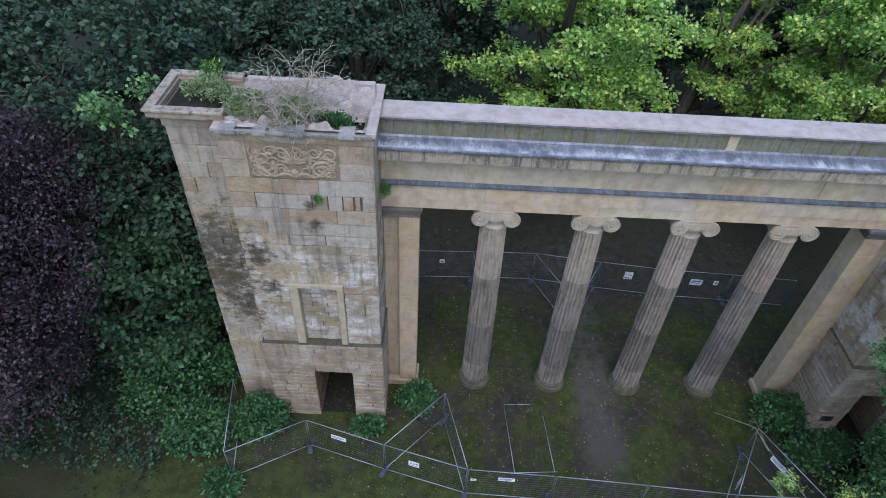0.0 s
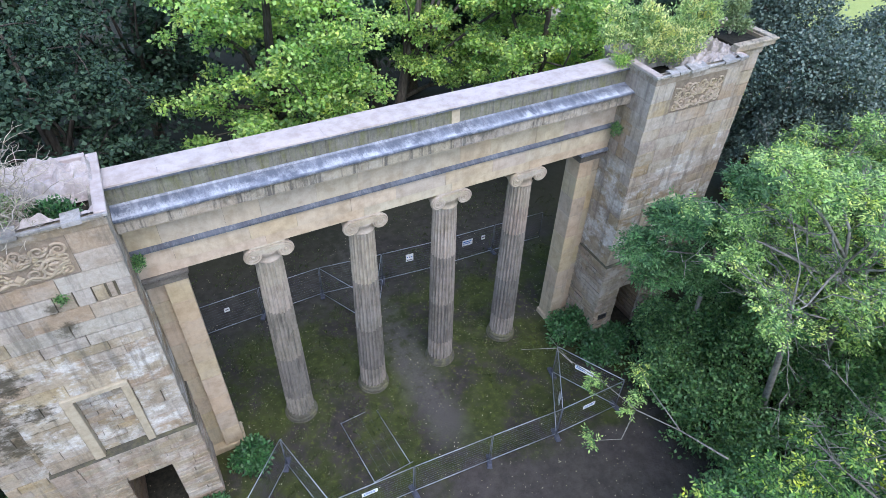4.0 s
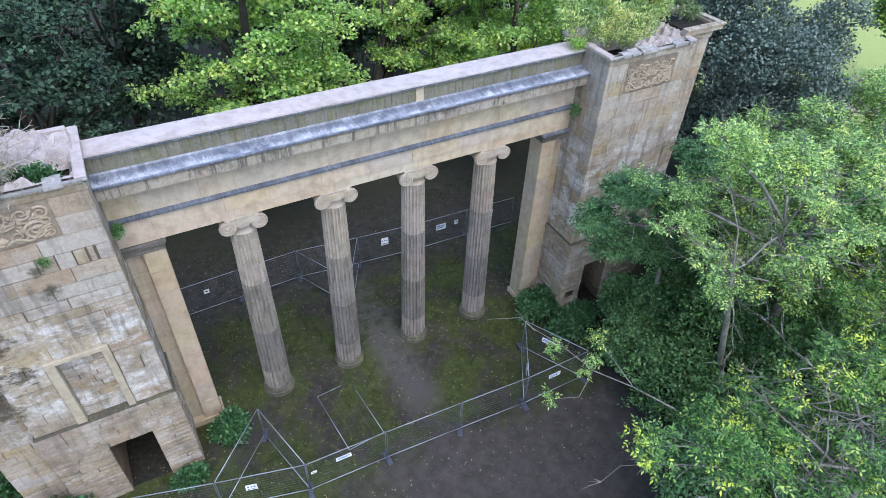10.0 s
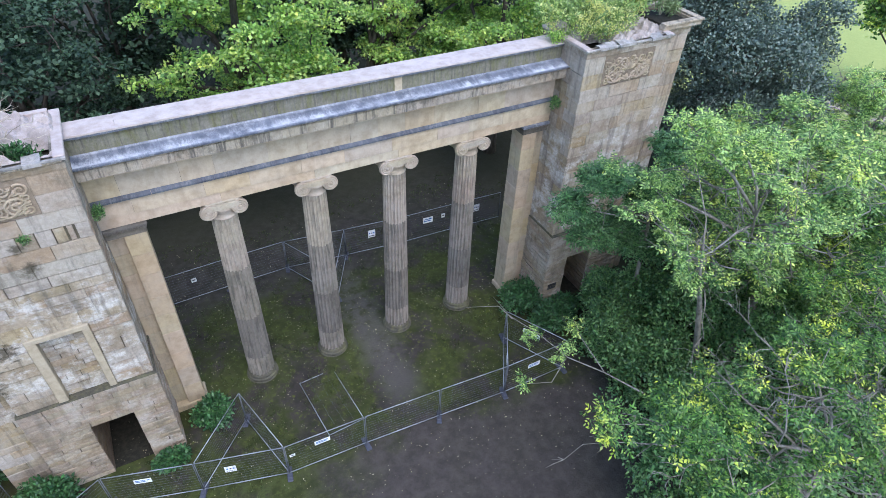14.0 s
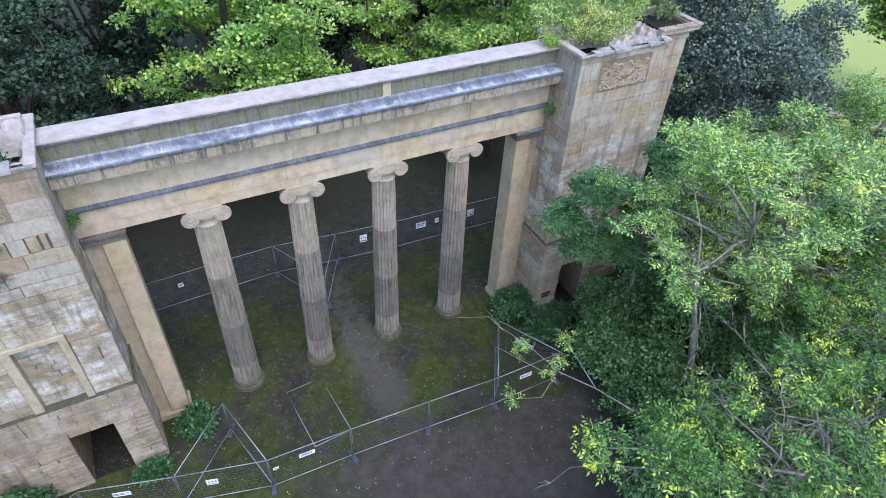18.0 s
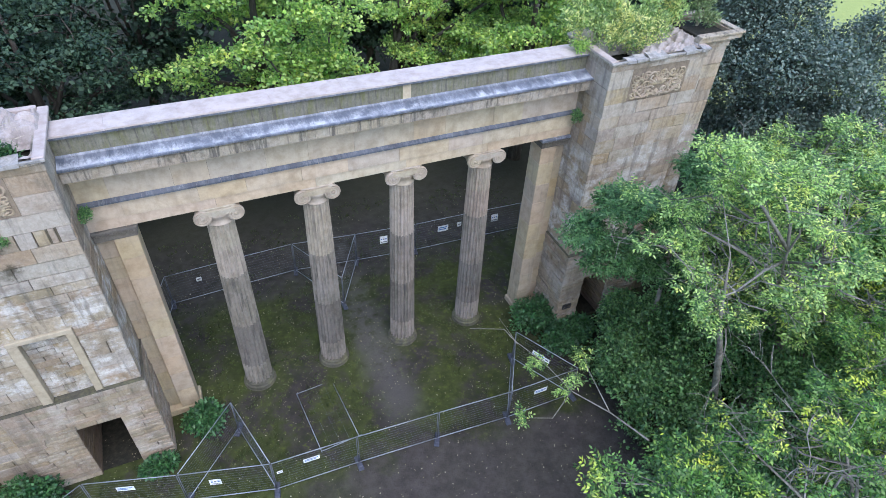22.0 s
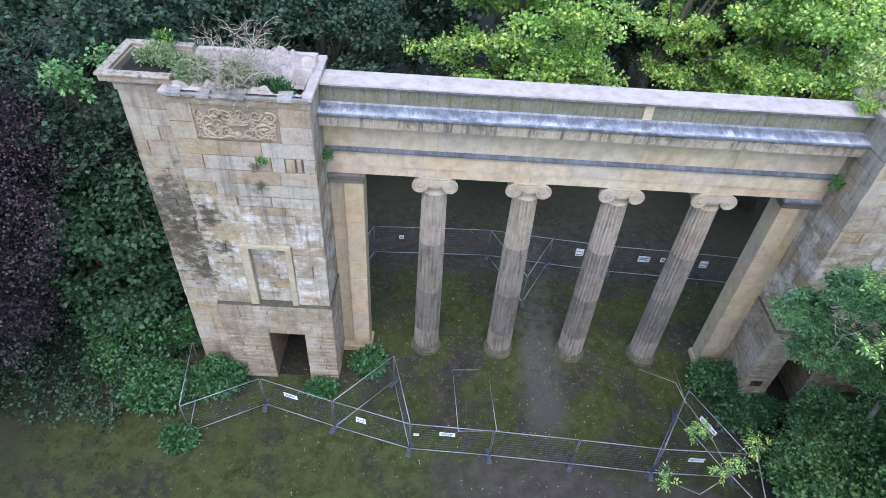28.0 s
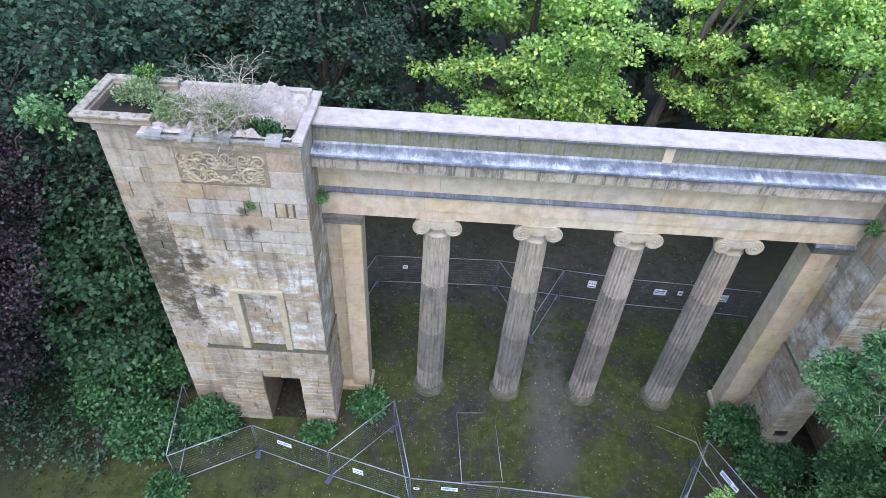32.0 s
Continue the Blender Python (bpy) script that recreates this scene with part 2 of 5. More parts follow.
def leaf_mat(name, a, b, yellow=None, amount=0.0, gloss=0.45, through_light=0.35):
    n = Nodes(name, gloss, 0.0, 0.35)
    geo = n.add("ShaderNodeNewGeometry")
    rnd = geo.outputs["Random Per Island"]
    big = n.noise(0.6, 4.0)
    col = n.mix(n.ramp(n.math("ADD", n.math("MULTIPLY", rnd, 0.5), n.math("MULTIPLY", big, 0.8)), 0.35, 1.0), a, b)
    if yellow:
        y = n.ramp(n.math("ADD", n.math("MULTIPLY", n.noise(0.8, 3.0), 0.8), n.math("MULTIPLY", rnd, 0.2)), 0.72 - amount, 0.86 - amount)
        col = n.mix(y, col, yellow)
    col = n.vary(col, rnd, 0.015, 0.12, 0.28)
    n.done(col)
    tr = n.add("ShaderNodeBsdfTranslucent", Color=n.mix(1.0, col, (1.0, 1.0, 0.62), "MULTIPLY"))
    mx = n.add("ShaderNodeMixShader", Fac=through_light)
    n.t.links.new(n.b.outputs[0], mx.inputs[1])
    n.t.links.new(tr.outputs[0], mx.inputs[2])
    n.t.links.new(mx.outputs[0], n.t.nodes["Material Output"].inputs["Surface"])
    return n.m


# maple leaf with the sun on the crowns put into its tone
L_LIME = leaf_mat("sunlit_lime_leaf", (0.21, 0.40, 0.115), (0.50, 0.66, 0.20), (0.70, 0.76, 0.23), 0.17, 0.5, 0.5)
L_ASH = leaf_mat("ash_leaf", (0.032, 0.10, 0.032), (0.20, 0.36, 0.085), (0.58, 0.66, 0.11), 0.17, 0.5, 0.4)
# lit and shaded copies of the ash leaf: the light is in their colours
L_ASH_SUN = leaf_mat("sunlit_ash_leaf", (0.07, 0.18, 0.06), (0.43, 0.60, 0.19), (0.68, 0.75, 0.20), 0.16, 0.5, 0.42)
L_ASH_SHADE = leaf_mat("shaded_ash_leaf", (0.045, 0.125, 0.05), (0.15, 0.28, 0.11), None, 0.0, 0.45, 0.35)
L_UNDER = leaf_mat("understorey_leaf", (0.065, 0.16, 0.062), (0.20, 0.345, 0.125), (0.38, 0.48, 0.13), 0.0, 0.5, 0.3)
# two darker maple tones, with the shade of the wood put into them
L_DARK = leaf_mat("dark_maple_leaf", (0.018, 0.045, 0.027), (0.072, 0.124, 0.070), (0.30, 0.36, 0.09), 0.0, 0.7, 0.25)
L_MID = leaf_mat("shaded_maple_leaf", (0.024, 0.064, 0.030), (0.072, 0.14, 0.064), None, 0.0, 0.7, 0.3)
L_OAK = leaf_mat("grey_green_leaf", (0.07, 0.11, 0.09), (0.15, 0.195, 0.155), None, 0.0, 0.35, 0.15)
L_COPPER = leaf_mat("copper_beech_leaf", (0.036, 0.023, 0.030), (0.088, 0.060, 0.074), None, 0.0, 0.5, 0.15)
L_LAUREL = leaf_mat("glossy_laurel_leaf", (0.026, 0.08, 0.03), (0.07, 0.16, 0.055), None, 0.0, 0.4, 0.2)
L_SAPLING = leaf_mat("pale_sapling_leaf", (0.20, 0.33, 0.13), (0.50, 0.62, 0.27), (0.74, 0.72, 0.33), 0.22, 0.5, 0.5)
L_WEED = leaf_mat("weed_leaf", (0.14, 0.21, 0.10), (0.28, 0.35, 0.18), (0.46, 0.46, 0.24), 0.08, 0.6, 0.3)
L_DRY = leaf_mat("dry_straw", (0.27, 0.23, 0.18), (0.42, 0.38, 0.31), None, 0.0, 0.8, 0.1)
L_LITTER = leaf_mat("fallen_leaf", (0.19, 0.165, 0.09), (0.40, 0.36, 0.26), None, 0.0, 0.7, 0.05)
L_GRASS = leaf_mat("grass_blade", (0.035, 0.053, 0.014), (0.070, 0.090, 0.024), None, 0.0, 0.6, 0.2)


def bark_mat(name, a, b):
    n = Nodes(name, 0.9, 0.0, 0.2)
    v = n.noise(5.0, 6.0, 0.7, (1.0, 1.0, 0.25))
    n.bump(v, 0.7, 0.04)
    return n.done(n.mix(n.ramp(v, 0.35, 0.7), a, b))


M_BARK = bark_mat("brown_bark", (0.055, 0.046, 0.038), (0.12, 0.105, 0.085))
# shade of the passage, torn roof and wing recess is put into this tone
M_SHADE_EARTH = bark_mat("shade_dark_earth", (0.012, 0.012, 0.009), (0.032, 0.029, 0.021))
M_ASHBARK = bark_mat("grey_ash_bark", (0.15, 0.14, 0.12), (0.30, 0.285, 0.25))


def ground_mat():
    n = Nodes("woodland_ground", 0.95, 0.0, 0.2)
    sep = n.add("ShaderNodeSeparateXYZ", Vector=n.pos)
    x, y = sep.outputs["X"], sep.outputs["Y"]
    wob = n.math("MULTIPLY", n.math("SUBTRACT", n.noise(0.5, 6.0, 0.65), 0.5), 4.0)
    xw, yw = n.math("ADD", x, wob), n.math("ADD", y, wob)
    big, mid, fine = n.noise(0.35, 6.0, 0.65), n.noise(1.7, 6.0, 0.7), n.noise(14.0, 5.0, 0.7)
    dirt = n.mix(n.ramp(mid, 0.3, 0.7), (0.021, 0.018, 0.0165), (0.042, 0.036, 0.033))
    grass = n.mix(n.ramp(mid, 0.3, 0.7), (0.026, 0.033, 0.010), (0.056, 0.068, 0.018))
    col = n.mix(n.ramp(n.math("ADD", n.math("MULTIPLY", big, 0.65), n.math("MULTIPLY", mid, 0.35)), 0.45, 0.58), grass, dirt)
    col = n.mix(n.math("MULTIPLY", n.ramp(n.noise(3.4, 6.0, 0.72), 0.54, 0.66), 0.85), col, (0.070, 0.082, 0.015))
    col = n.mix(n.math("MULTIPLY", n.ramp(yw, 4.6, 6.6), 0.85), col, n.mix(n.ramp(mid, 0.3, 0.7), (0.024, 0.022, 0.021), (0.056, 0.050, 0.047)))
    # rough olive lawn on the open side, away from the drive
    lawn = n.math("MULTIPLY", n.ramp(yw, -3.4, -5.0), n.ramp(xw, 5.0, 1.5))
    col = n.mix(n.math("MULTIPLY", lawn, n.ramp(mid, 0.44, 0.60)), col, n.mix(n.ramp(fine, 0.3, 0.7), (0.034, 0.046, 0.014), (0.066, 0.078, 0.026)))
    # worn path between the middle columns
    p = n.math("ABSOLUTE", n.math("SUBTRACT", n.math("ADD", x, n.math("MULTIPLY", wob, 0.25)), 8.0))
    pm = n.math("MULTIPLY", n.math("MULTIPLY", n.ramp(p, 1.5, 0.2), n.ramp(y, -5.0, -2.5)), n.ramp(n.math("ADD", mid, n.math("MULTIPLY", y, -0.02)), 0.22, 0.55))
    col = n.mix(n.math("MULTIPLY", pm, 0.85), col, n.mix(n.ramp(fine, 0.3, 0.7), (0.055, 0.051, 0.046), (0.088, 0.082, 0.075)))
    # trodden drive in front of the fence
    dm = n.math("MULTIPLY", n.ramp(n.math("SUBTRACT", yw, n.math("MULTIPLY", x, -0.12)), -3.6, -5.0), n.math("MULTIPLY", n.ramp(xw, 2.0, 6.0), n.ramp(xw, 18.5, 16.0)))
    col = n.mix(n.math("MULTIPLY", dm, 0.92), col, n.mix(n.ramp(mid, 0.3, 0.7), (0.040, 0.035, 0.032), (0.068, 0.059, 0.054)))
    # woodland floor darkened behind and beside; the far lawn's tone has sunlight in it
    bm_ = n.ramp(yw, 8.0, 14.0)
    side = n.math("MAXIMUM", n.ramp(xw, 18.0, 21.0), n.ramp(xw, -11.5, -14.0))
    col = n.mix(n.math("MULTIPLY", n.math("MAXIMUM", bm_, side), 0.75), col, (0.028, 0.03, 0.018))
    lm = n.ramp(n.math("ADD", xw, n.math("MULTIPLY", y, 0.1)), 42.0, 46.0)
    col = n.mix(lm, col, n.mix(mid, (0.24, 0.29, 0.085), (0.34, 0.38, 0.13)))
    tr = n.math("MULTIPLY", lm, n.ramp(n.math("ABSOLUTE", n.math("SUBTRACT", n.math("ADD", xw, n.math("MULTIPLY", y, 0.4)), 56.0)), 1.6, 1.1))
    col = n.mix(tr, col, (0.36, 0.31, 0.25))
    col = n.mix(n.math("MULTIPLY", n.ramp(fine, 0.5, 0.8), 0.5), col, n.mix(1.0, col, (0.45, 0.45, 0.45), "MULTIPLY"))
    n.bump(n.math("ADD", mid, n.math("MULTIPLY", fine, 0.4)), 0.8, 0.06)
    return n.done(col)


M_GROUND = ground_mat()


# ---------------------------------------------------------------- builders
def mesh(name, verts, faces, smooth=False):
    me = bpy.data.meshes.new(name)
    me.from_pydata([tuple(v) for v in verts], [], faces)
    if smooth:
        me.polygons.foreach_set("use_smooth", [True] * len(me.polygons))
    me.update()
    return me


def bm_mesh(name, bm, smooth=False):
    me = bpy.data.meshes.new(name)
    bm.to_mesh(me)
    bm.free()
    if smooth:
        me.polygons.foreach_set("use_smooth", [True] * len(me.polygons))
    return me


def thing(name, loc, label, category, group="", kind=""):
    ob = new(name)
    ob.location = loc
    ob.empty_display_size = 0.3
    return tagged(ob, label, category, group, kind)


def part(name, me, material, parent=None, label="", at=None):
    """Links a mesh as one object under a thing or a part."""
    if isinstance(me, bmesh.types.BMesh):
        me = bm_mesh(name, me)
    if not me.materials:
        me.materials.append(material)
    ob = new(name, me)
    if parent is not None:
        ob.parent = parent
    if at is not None:
        ob.location = at
    return tagged(ob, label) if label else ob


def block(x0, x1, y0, y1, z0, z1, bevel=0.012):
    """A bevelled block."""
    bm = bmesh.new()
    bmesh.ops.create_cube(bm, size=1.0)
    x0, x1, y0, y1, z0, z1 = min(x0, x1), max(x0, x1), min(y0, y1), max(y0, y1), min(z0, z1), max(z0, z1)
    for v in bm.verts:
        v.co = (x0 if v.co.x < 0 else x1, y0 if v.co.y < 0 else y1, z0 if v.co.z < 0 else z1)
    if bevel:
        bmesh.ops.bevel(bm, geom=list(bm.edges), offset=min(bevel, 0.3 * min(x1 - x0, y1 - y0, z1 - z0)), segments=1, affect="EDGES")
    return bm


def joined(*bms):
    """Several bmeshes as one."""
    out = bmesh.new()
    for b in bms:
        me = bpy.data.meshes.new("tmp")
        b.to_mesh(me)
        b.free()
        out.from_mesh(me)
        bpy.data.meshes.remove(me)
    return out


def extruded(profile, x0, x1, chip=0.0, rng=None):
    """A closed outline in y, z drawn out along x, with ends."""
    n = len(profile)
    verts = [(x0, y, z) for y, z in profile] + [(x1, y, z) for y, z in profile]
    if chip:
        verts = [(x, y + rng.uniform(-chip, chip), z + rng.uniform(-chip, chip)) for x, y, z in verts]
    faces = [(i, (i + 1) % n, n + (i + 1) % n, n + i) for i in range(n)]
    faces += [tuple(range(n))[::-1], tuple(range(n, 2 * n))]
    return verts, faces


def lathe(profile, segments=32):
    """Turned about z: profile of (radius, z)."""
    verts, faces = [], []
    for r, z in profile:
        for k in range(segments):
            a = 2 * math.pi * k / segments
            verts.append((r * math.cos(a), r * math.sin(a), z))
    for i in range(len(profile) - 1):
        for k in range(segments):
            q = (k + 1) % segments
            faces.append((i * segments + k, i * segments + q, (i + 1) * segments + q, (i + 1) * segments + k))
    faces.append(tuple(range(segments))[::-1])
    faces.append(tuple(range((len(profile) - 1) * segments, len(profile) * segments)))
    return verts, faces


def tube(points, radii, sides=7):
    """A tapered limb along points."""
    pts = [Vector(p) for p in points]
    verts, faces = [], []
    for i, p in enumerate(pts):
        d = (pts[min(i + 1, len(pts) - 1)] - pts[max(i - 1, 0)]).normalized()
        a = d.cross(Vector((0.31, 0.95, 0.05))).normalized()
        b = d.cross(a)
        for k in range(sides):
            t = 2 * math.pi * k / sides
            verts.append(tuple(p + (a * math.cos(t) + b * math.sin(t)) * radii[i]))
    for i in range(len(pts) - 1):
        for k in range(sides):
            q = (k + 1) % sides
            faces.append((i * sides + k, i * sides + q, (i + 1) * sides + q, (i + 1) * sides + k))
    faces.append(tuple(range(sides))[::-1])
    faces.append(tuple(range((len(pts) - 1) * sides, len(pts) * sides)))
    return verts, faces


def merge(pieces):
    verts, faces = [], []
    for v, f in pieces:
        o = len(verts)
        verts += v
        faces += [tuple(i + o for i in q) for q in f]
    return verts, faces


def slab(w, h, d, bevel, rng, jut=0.009):
    """A dressed stone, back at 0, face at d: in u (width), v (height), n (out)."""
    j = lambda: rng.uniform(-jut, jut)
    u, v = w / 2, h / 2
    c = [(-u, -v), (u, -v), (u, v), (-u, v)]
    i = [(-u + bevel, -v + bevel), (u - bevel, -v + bevel), (u - bevel, v - bevel), (-u + bevel, v - bevel)]
    verts = [(a, b, 0.0) for a, b in c] + [(a, b, d - bevel * 0.8) for a, b in c] + [(a + j(), b + j(), d + j()) for a, b in i]
    faces = []
    for k in range(4):
        q = (k + 1) % 4
        faces += [(k, q, 4 + q, 4 + k), (4 + k, 4 + q, 8 + q, 8 + k)]
    faces.append((8, 9, 10, 11))
    return verts, faces


def face_stones(parent, origin, u_dir, width, courses, material, rng, name="stone", long=0.95, gap=0.006, depth=0.05, holes=(), chip=0.012, proud=0.014):
    """Lays courses of stones on a face. origin: its lower left corner; u_dir: along it; out is u x z.
    holes: u0, u1, z0, z1 that stay free. courses: (z0, z1)."""
    u_dir = Vector(u_dir)
    out = u_dir.cross(Vector((0, 0, 1)))
    for row, (z0, z1) in enumerate(courses):
        spans = [(0.0, width)]
        for h0, h1, a, b in holes:
            if a < z1 - 0.02 and b > z0 + 0.02:
                spans = [s for p, q in spans for s in ((p, min(q, h0)), (max(p, h1), q)) if s[1] - s[0] > 0.04]
        for p, q in spans:
            cuts, at = [p], p
            first = True
            while q - at > 0.01:
                w = long * rng.uniform(0.6, 1.35) * (0.55 + 0.9 * (z1 - z0))
                if first and row % 2:
                    w *= 0.6
                first = False
                at = q if q - at - w < 0.35 * long else at + w
                cuts.append(at)
            for a, b in zip(cuts, cuts[1:]):
                d = depth + rng.uniform(-proud, proud)
                gu, gv = gap * rng.choice((0.5, 0.8, 1.0, 1.4, 3.4)), gap * rng.choice((0.5, 0.8, 1.0, 1.3, 3.0))
                verts, faces = slab(b - a - gu, z1 - z0 - gv, d, rng.uniform(0.4, 1.0) * chip + 0.004, rng)
                c = Vector(origin) + u_dir * ((a + b) / 2)
                c.z += (z0 + z1) / 2
                me = mesh(name, [tuple(u_dir * p_ + Vector((0, 0, 1)) * r_ + out * s_) for p_, r_, s_ in verts], faces)
                part(name, me, material, parent, at=tuple(c))


def rows_of(z0, z1, h, rng, spread=0.2):
    """Courses from z0 to z1, about h high."""
    n = max(1, round((z1 - z0) / h))
    hs = [h * rng.uniform(1 - spread, 1 + spread) for _ in range(n)]
    k = (z1 - z0) / sum(hs)
    out, z = [], z0
    for v in hs:
        out.append((z, z + v * k))
        z += v * k
    return out


# ---------------------------------------------------------------- ground
def ground():
    xs = sorted(set([-300, -150, -80, -40] + [v * 0.75 for v in range(-20, 32)] + [-27, -24, -21, -18] + [v * 3.0 for v in range(8, 15)] + [60, 90, 150, 300]))
    ys = sorted(set([-300, -150, -80, -40] + [v * 0.75 for v in range(-16, 20)] + [-30, -24, -18, -15] + [18, 21, 27, 34] + [50, 80, 150, 300]))
    verts = []
    for y in ys:
        for x in xs:
            far = max(0.0, min(1.0, (abs(x - 7.7) - 12) / 10)) if -8 < y < 9 else 1.0
            rise = 0.17 * math.exp(-((y - 0.9) / 1.9) ** 4) * math.exp(-((x - 7.7) / 8.3) ** 8)
            verts.append((x, y, rise + 0.05 * far * noise.noise(Vector((x * 0.3, y * 0.3, 0))) - 0.004))
    n = len(xs)
    faces = [(j * n + i, j * n + i + 1, (j + 1) * n + i + 1, (j + 1) * n + i) for j in range(len(ys) - 1) for i in range(n - 1)]
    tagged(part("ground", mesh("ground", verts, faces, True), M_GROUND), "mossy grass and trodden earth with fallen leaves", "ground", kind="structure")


ground()

# ---------------------------------------------------------------- colonnade
COLS = [2.60, 6.01, 9.42, 12.83]
AXIS_Y = 0.60


def flute_ring(r, z, flutes=22, depth=0.072):
    pts = []
    for k in range(flutes):
        for s, d in ((0.0, 0.0), (0.16, 0.0), (0.30, 0.7), (0.58, 1.0), (0.86, 0.7)):
            a = 2 * math.pi * (k + s) / flutes
            q = r - depth * d
            pts.append((q * math.cos(a), q * math.sin(a), z))
    return pts


def drum(z0, z1):
    """One fluted drum of the shaft, with a small joint at either end."""
    rad = lambda z: 0.575 - 0.105 * ((z - 0.4) / 9.0) ** 1.35
    rings = [(z0, -0.012), (z0 + 0.012, 0.0), ((z0 + z1) / 2, 0.0), (z1 - 0.012, 0.0), (z1, -0.012)]
    verts, faces = [], []
    for z, dr in rings:
        verts += flute_ring(rad(z) + dr, z)
    n = len(verts) // len(rings)
    for i in range(len(rings) - 1):
        for k in range(n):
            q = (k + 1) % n
            faces.append((i * n + k, i * n + q, (i + 1) * n + q, (i + 1) * n + k))
    faces += [tuple(range(n))[::-1], tuple(range((len(rings) - 1) * n, len(rings) * n))]
    return verts, faces


def spiral(cx, cz, y, sign, r0=0.285, turns=2.6):
    """A raised volute band on a face at y."""
    pts, rad = [], []
    steps = 46
    for i in range(steps + 1):
        t = i / steps
        a = math.pi / 2 + sign * -2 * math.pi * turns * t
        r = r0 * (1 - t) ** 0.85 + 0.045 * t
        pts.append((cx + sign * 0 + r * math.cos(a), y, cz + r * math.sin(a)))
        rad.append(0.026 * (1 - 0.45 * t))
    return tube(pts, rad, 5)


def roll(cx, cz):
    """The bolster between the front and the back volute, waisted."""
    prof = [(0.285, -0.55), (0.30, -0.53), (0.30, -0.46), (0.255, -0.36), (0.20, -0.1), (0.185, 0.0), (0.20, 0.1), (0.255, 0.36), (0.30, 0.46), (0.30, 0.53), (0.285, 0.55)]
    v, f = lathe(prof, 26)
    return [(cx + x, z, cz + y) for x, y, z in v], [q[::-1] for q in f]


def column():
    col = thing("ionic_column", (COLS[0], AXIS_Y, 0.0), "tall fluted grey sandstone Ionic column with scrolled capital", "column", "four columns of the portico")
    v, f = lathe([(0.71, -0.02), (0.71, 0.18), (0.69, 0.20)], 40)
    part("foundation_disc", mesh("foundation_disc", v, f), M_BASE, col, "low mossy round stone footing")
    v, f = lathe([(0.64, 0.20), (0.685, 0.23), (0.685, 0.30), (0.64, 0.34), (0.60, 0.35), (0.585, 0.38), (0.60, 0.40), (0.63, 0.42), (0.63, 0.46), (0.59, 0.48), (0.58, 0.50)], 40)
    part("base_moulding", mesh("base_moulding", v, f, True), M_BASE, col, "worn rounded stone base")
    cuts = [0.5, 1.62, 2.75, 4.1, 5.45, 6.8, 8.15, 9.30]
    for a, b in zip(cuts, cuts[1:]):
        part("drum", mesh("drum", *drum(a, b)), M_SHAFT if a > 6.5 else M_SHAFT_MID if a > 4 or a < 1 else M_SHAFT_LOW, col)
    cap = part("capital", mesh("capital", *lathe([(0.47, 9.30), (0.50, 9.33), (0.47, 9.36), (0.455, 9.52), (0.49, 9.60), (0.56, 9.72), (0.57, 9.80), (0.50, 9.86)], 32), True), M_CAPITAL, col, "pale carved necking below the scrolls")
    for sgn in (-1, 1):
        cx, cz = sgn * 0.545, 9.775
        part("volute_roll", mesh("volute_roll", *roll(cx, cz), False), M_CAPITAL, cap)
        for y in (-0.555, 0.555):
            v, f = spiral(cx, cz, y, sgn)
            ev, ef = lathe([(0.06, -0.03), (0.06, 0.02), (0.03, 0.035)], 12)
            w = -1 if y < 0 else 1
            eye = ([(cx + p[0], y + w * p[2], cz + p[1]) for p in ev], ef)
            part("volute_scroll", mesh("volute_scroll", *merge([(v, f), eye]), True), M_CAPITAL, cap)
    # the sagging channel between the scrolls, front and back
    bits = []
    for y0, y1 in ((-0.57, -0.42), (0.42, 0.57)):
        for i in range(10):
            x0, x1 = -0.55 + 0.11 * i, -0.55 + 0.11 * (i + 1)
            sag = lambda x: 9.865 - 0.05 * math.cos(x / 0.55 * math.pi / 2)
            top = 10.03
            vs = [(x0, y0, sag(x0)), (x1, y0, sag(x1)), (x1, y0, top), (x0, y0, top), (x0, y1, sag(x0)), (x1, y1, sag(x1)), (x1, y1, top), (x0, y1, top)]
            bits.append((vs, [(0, 1, 2, 3), (5, 4, 7, 6), (3, 2, 6, 7), (1, 0, 4, 5)]))
    part("volute_channel", mesh("volute_channel", *merge(bits)), M_CAPITAL, cap)
    part("core_block", block(-0.5, 0.5, -0.42, 0.42, 9.82, 10.03, 0.01), M_CAPITAL, cap)
    part("abacus", block(-0.60, 0.60, -0.50, 0.50, 10.033, 10.118, 0.025), M_CAPITAL, cap)
    return col


first = column()
for x in COLS[1:]:
    copy_thing(first, pose(x, AXIS_Y, 0, 0, 0, 0))

XC = 7.7                                  # middle of the colonnade
END_L, END_R = -1.28, 2 * XC + 1.28


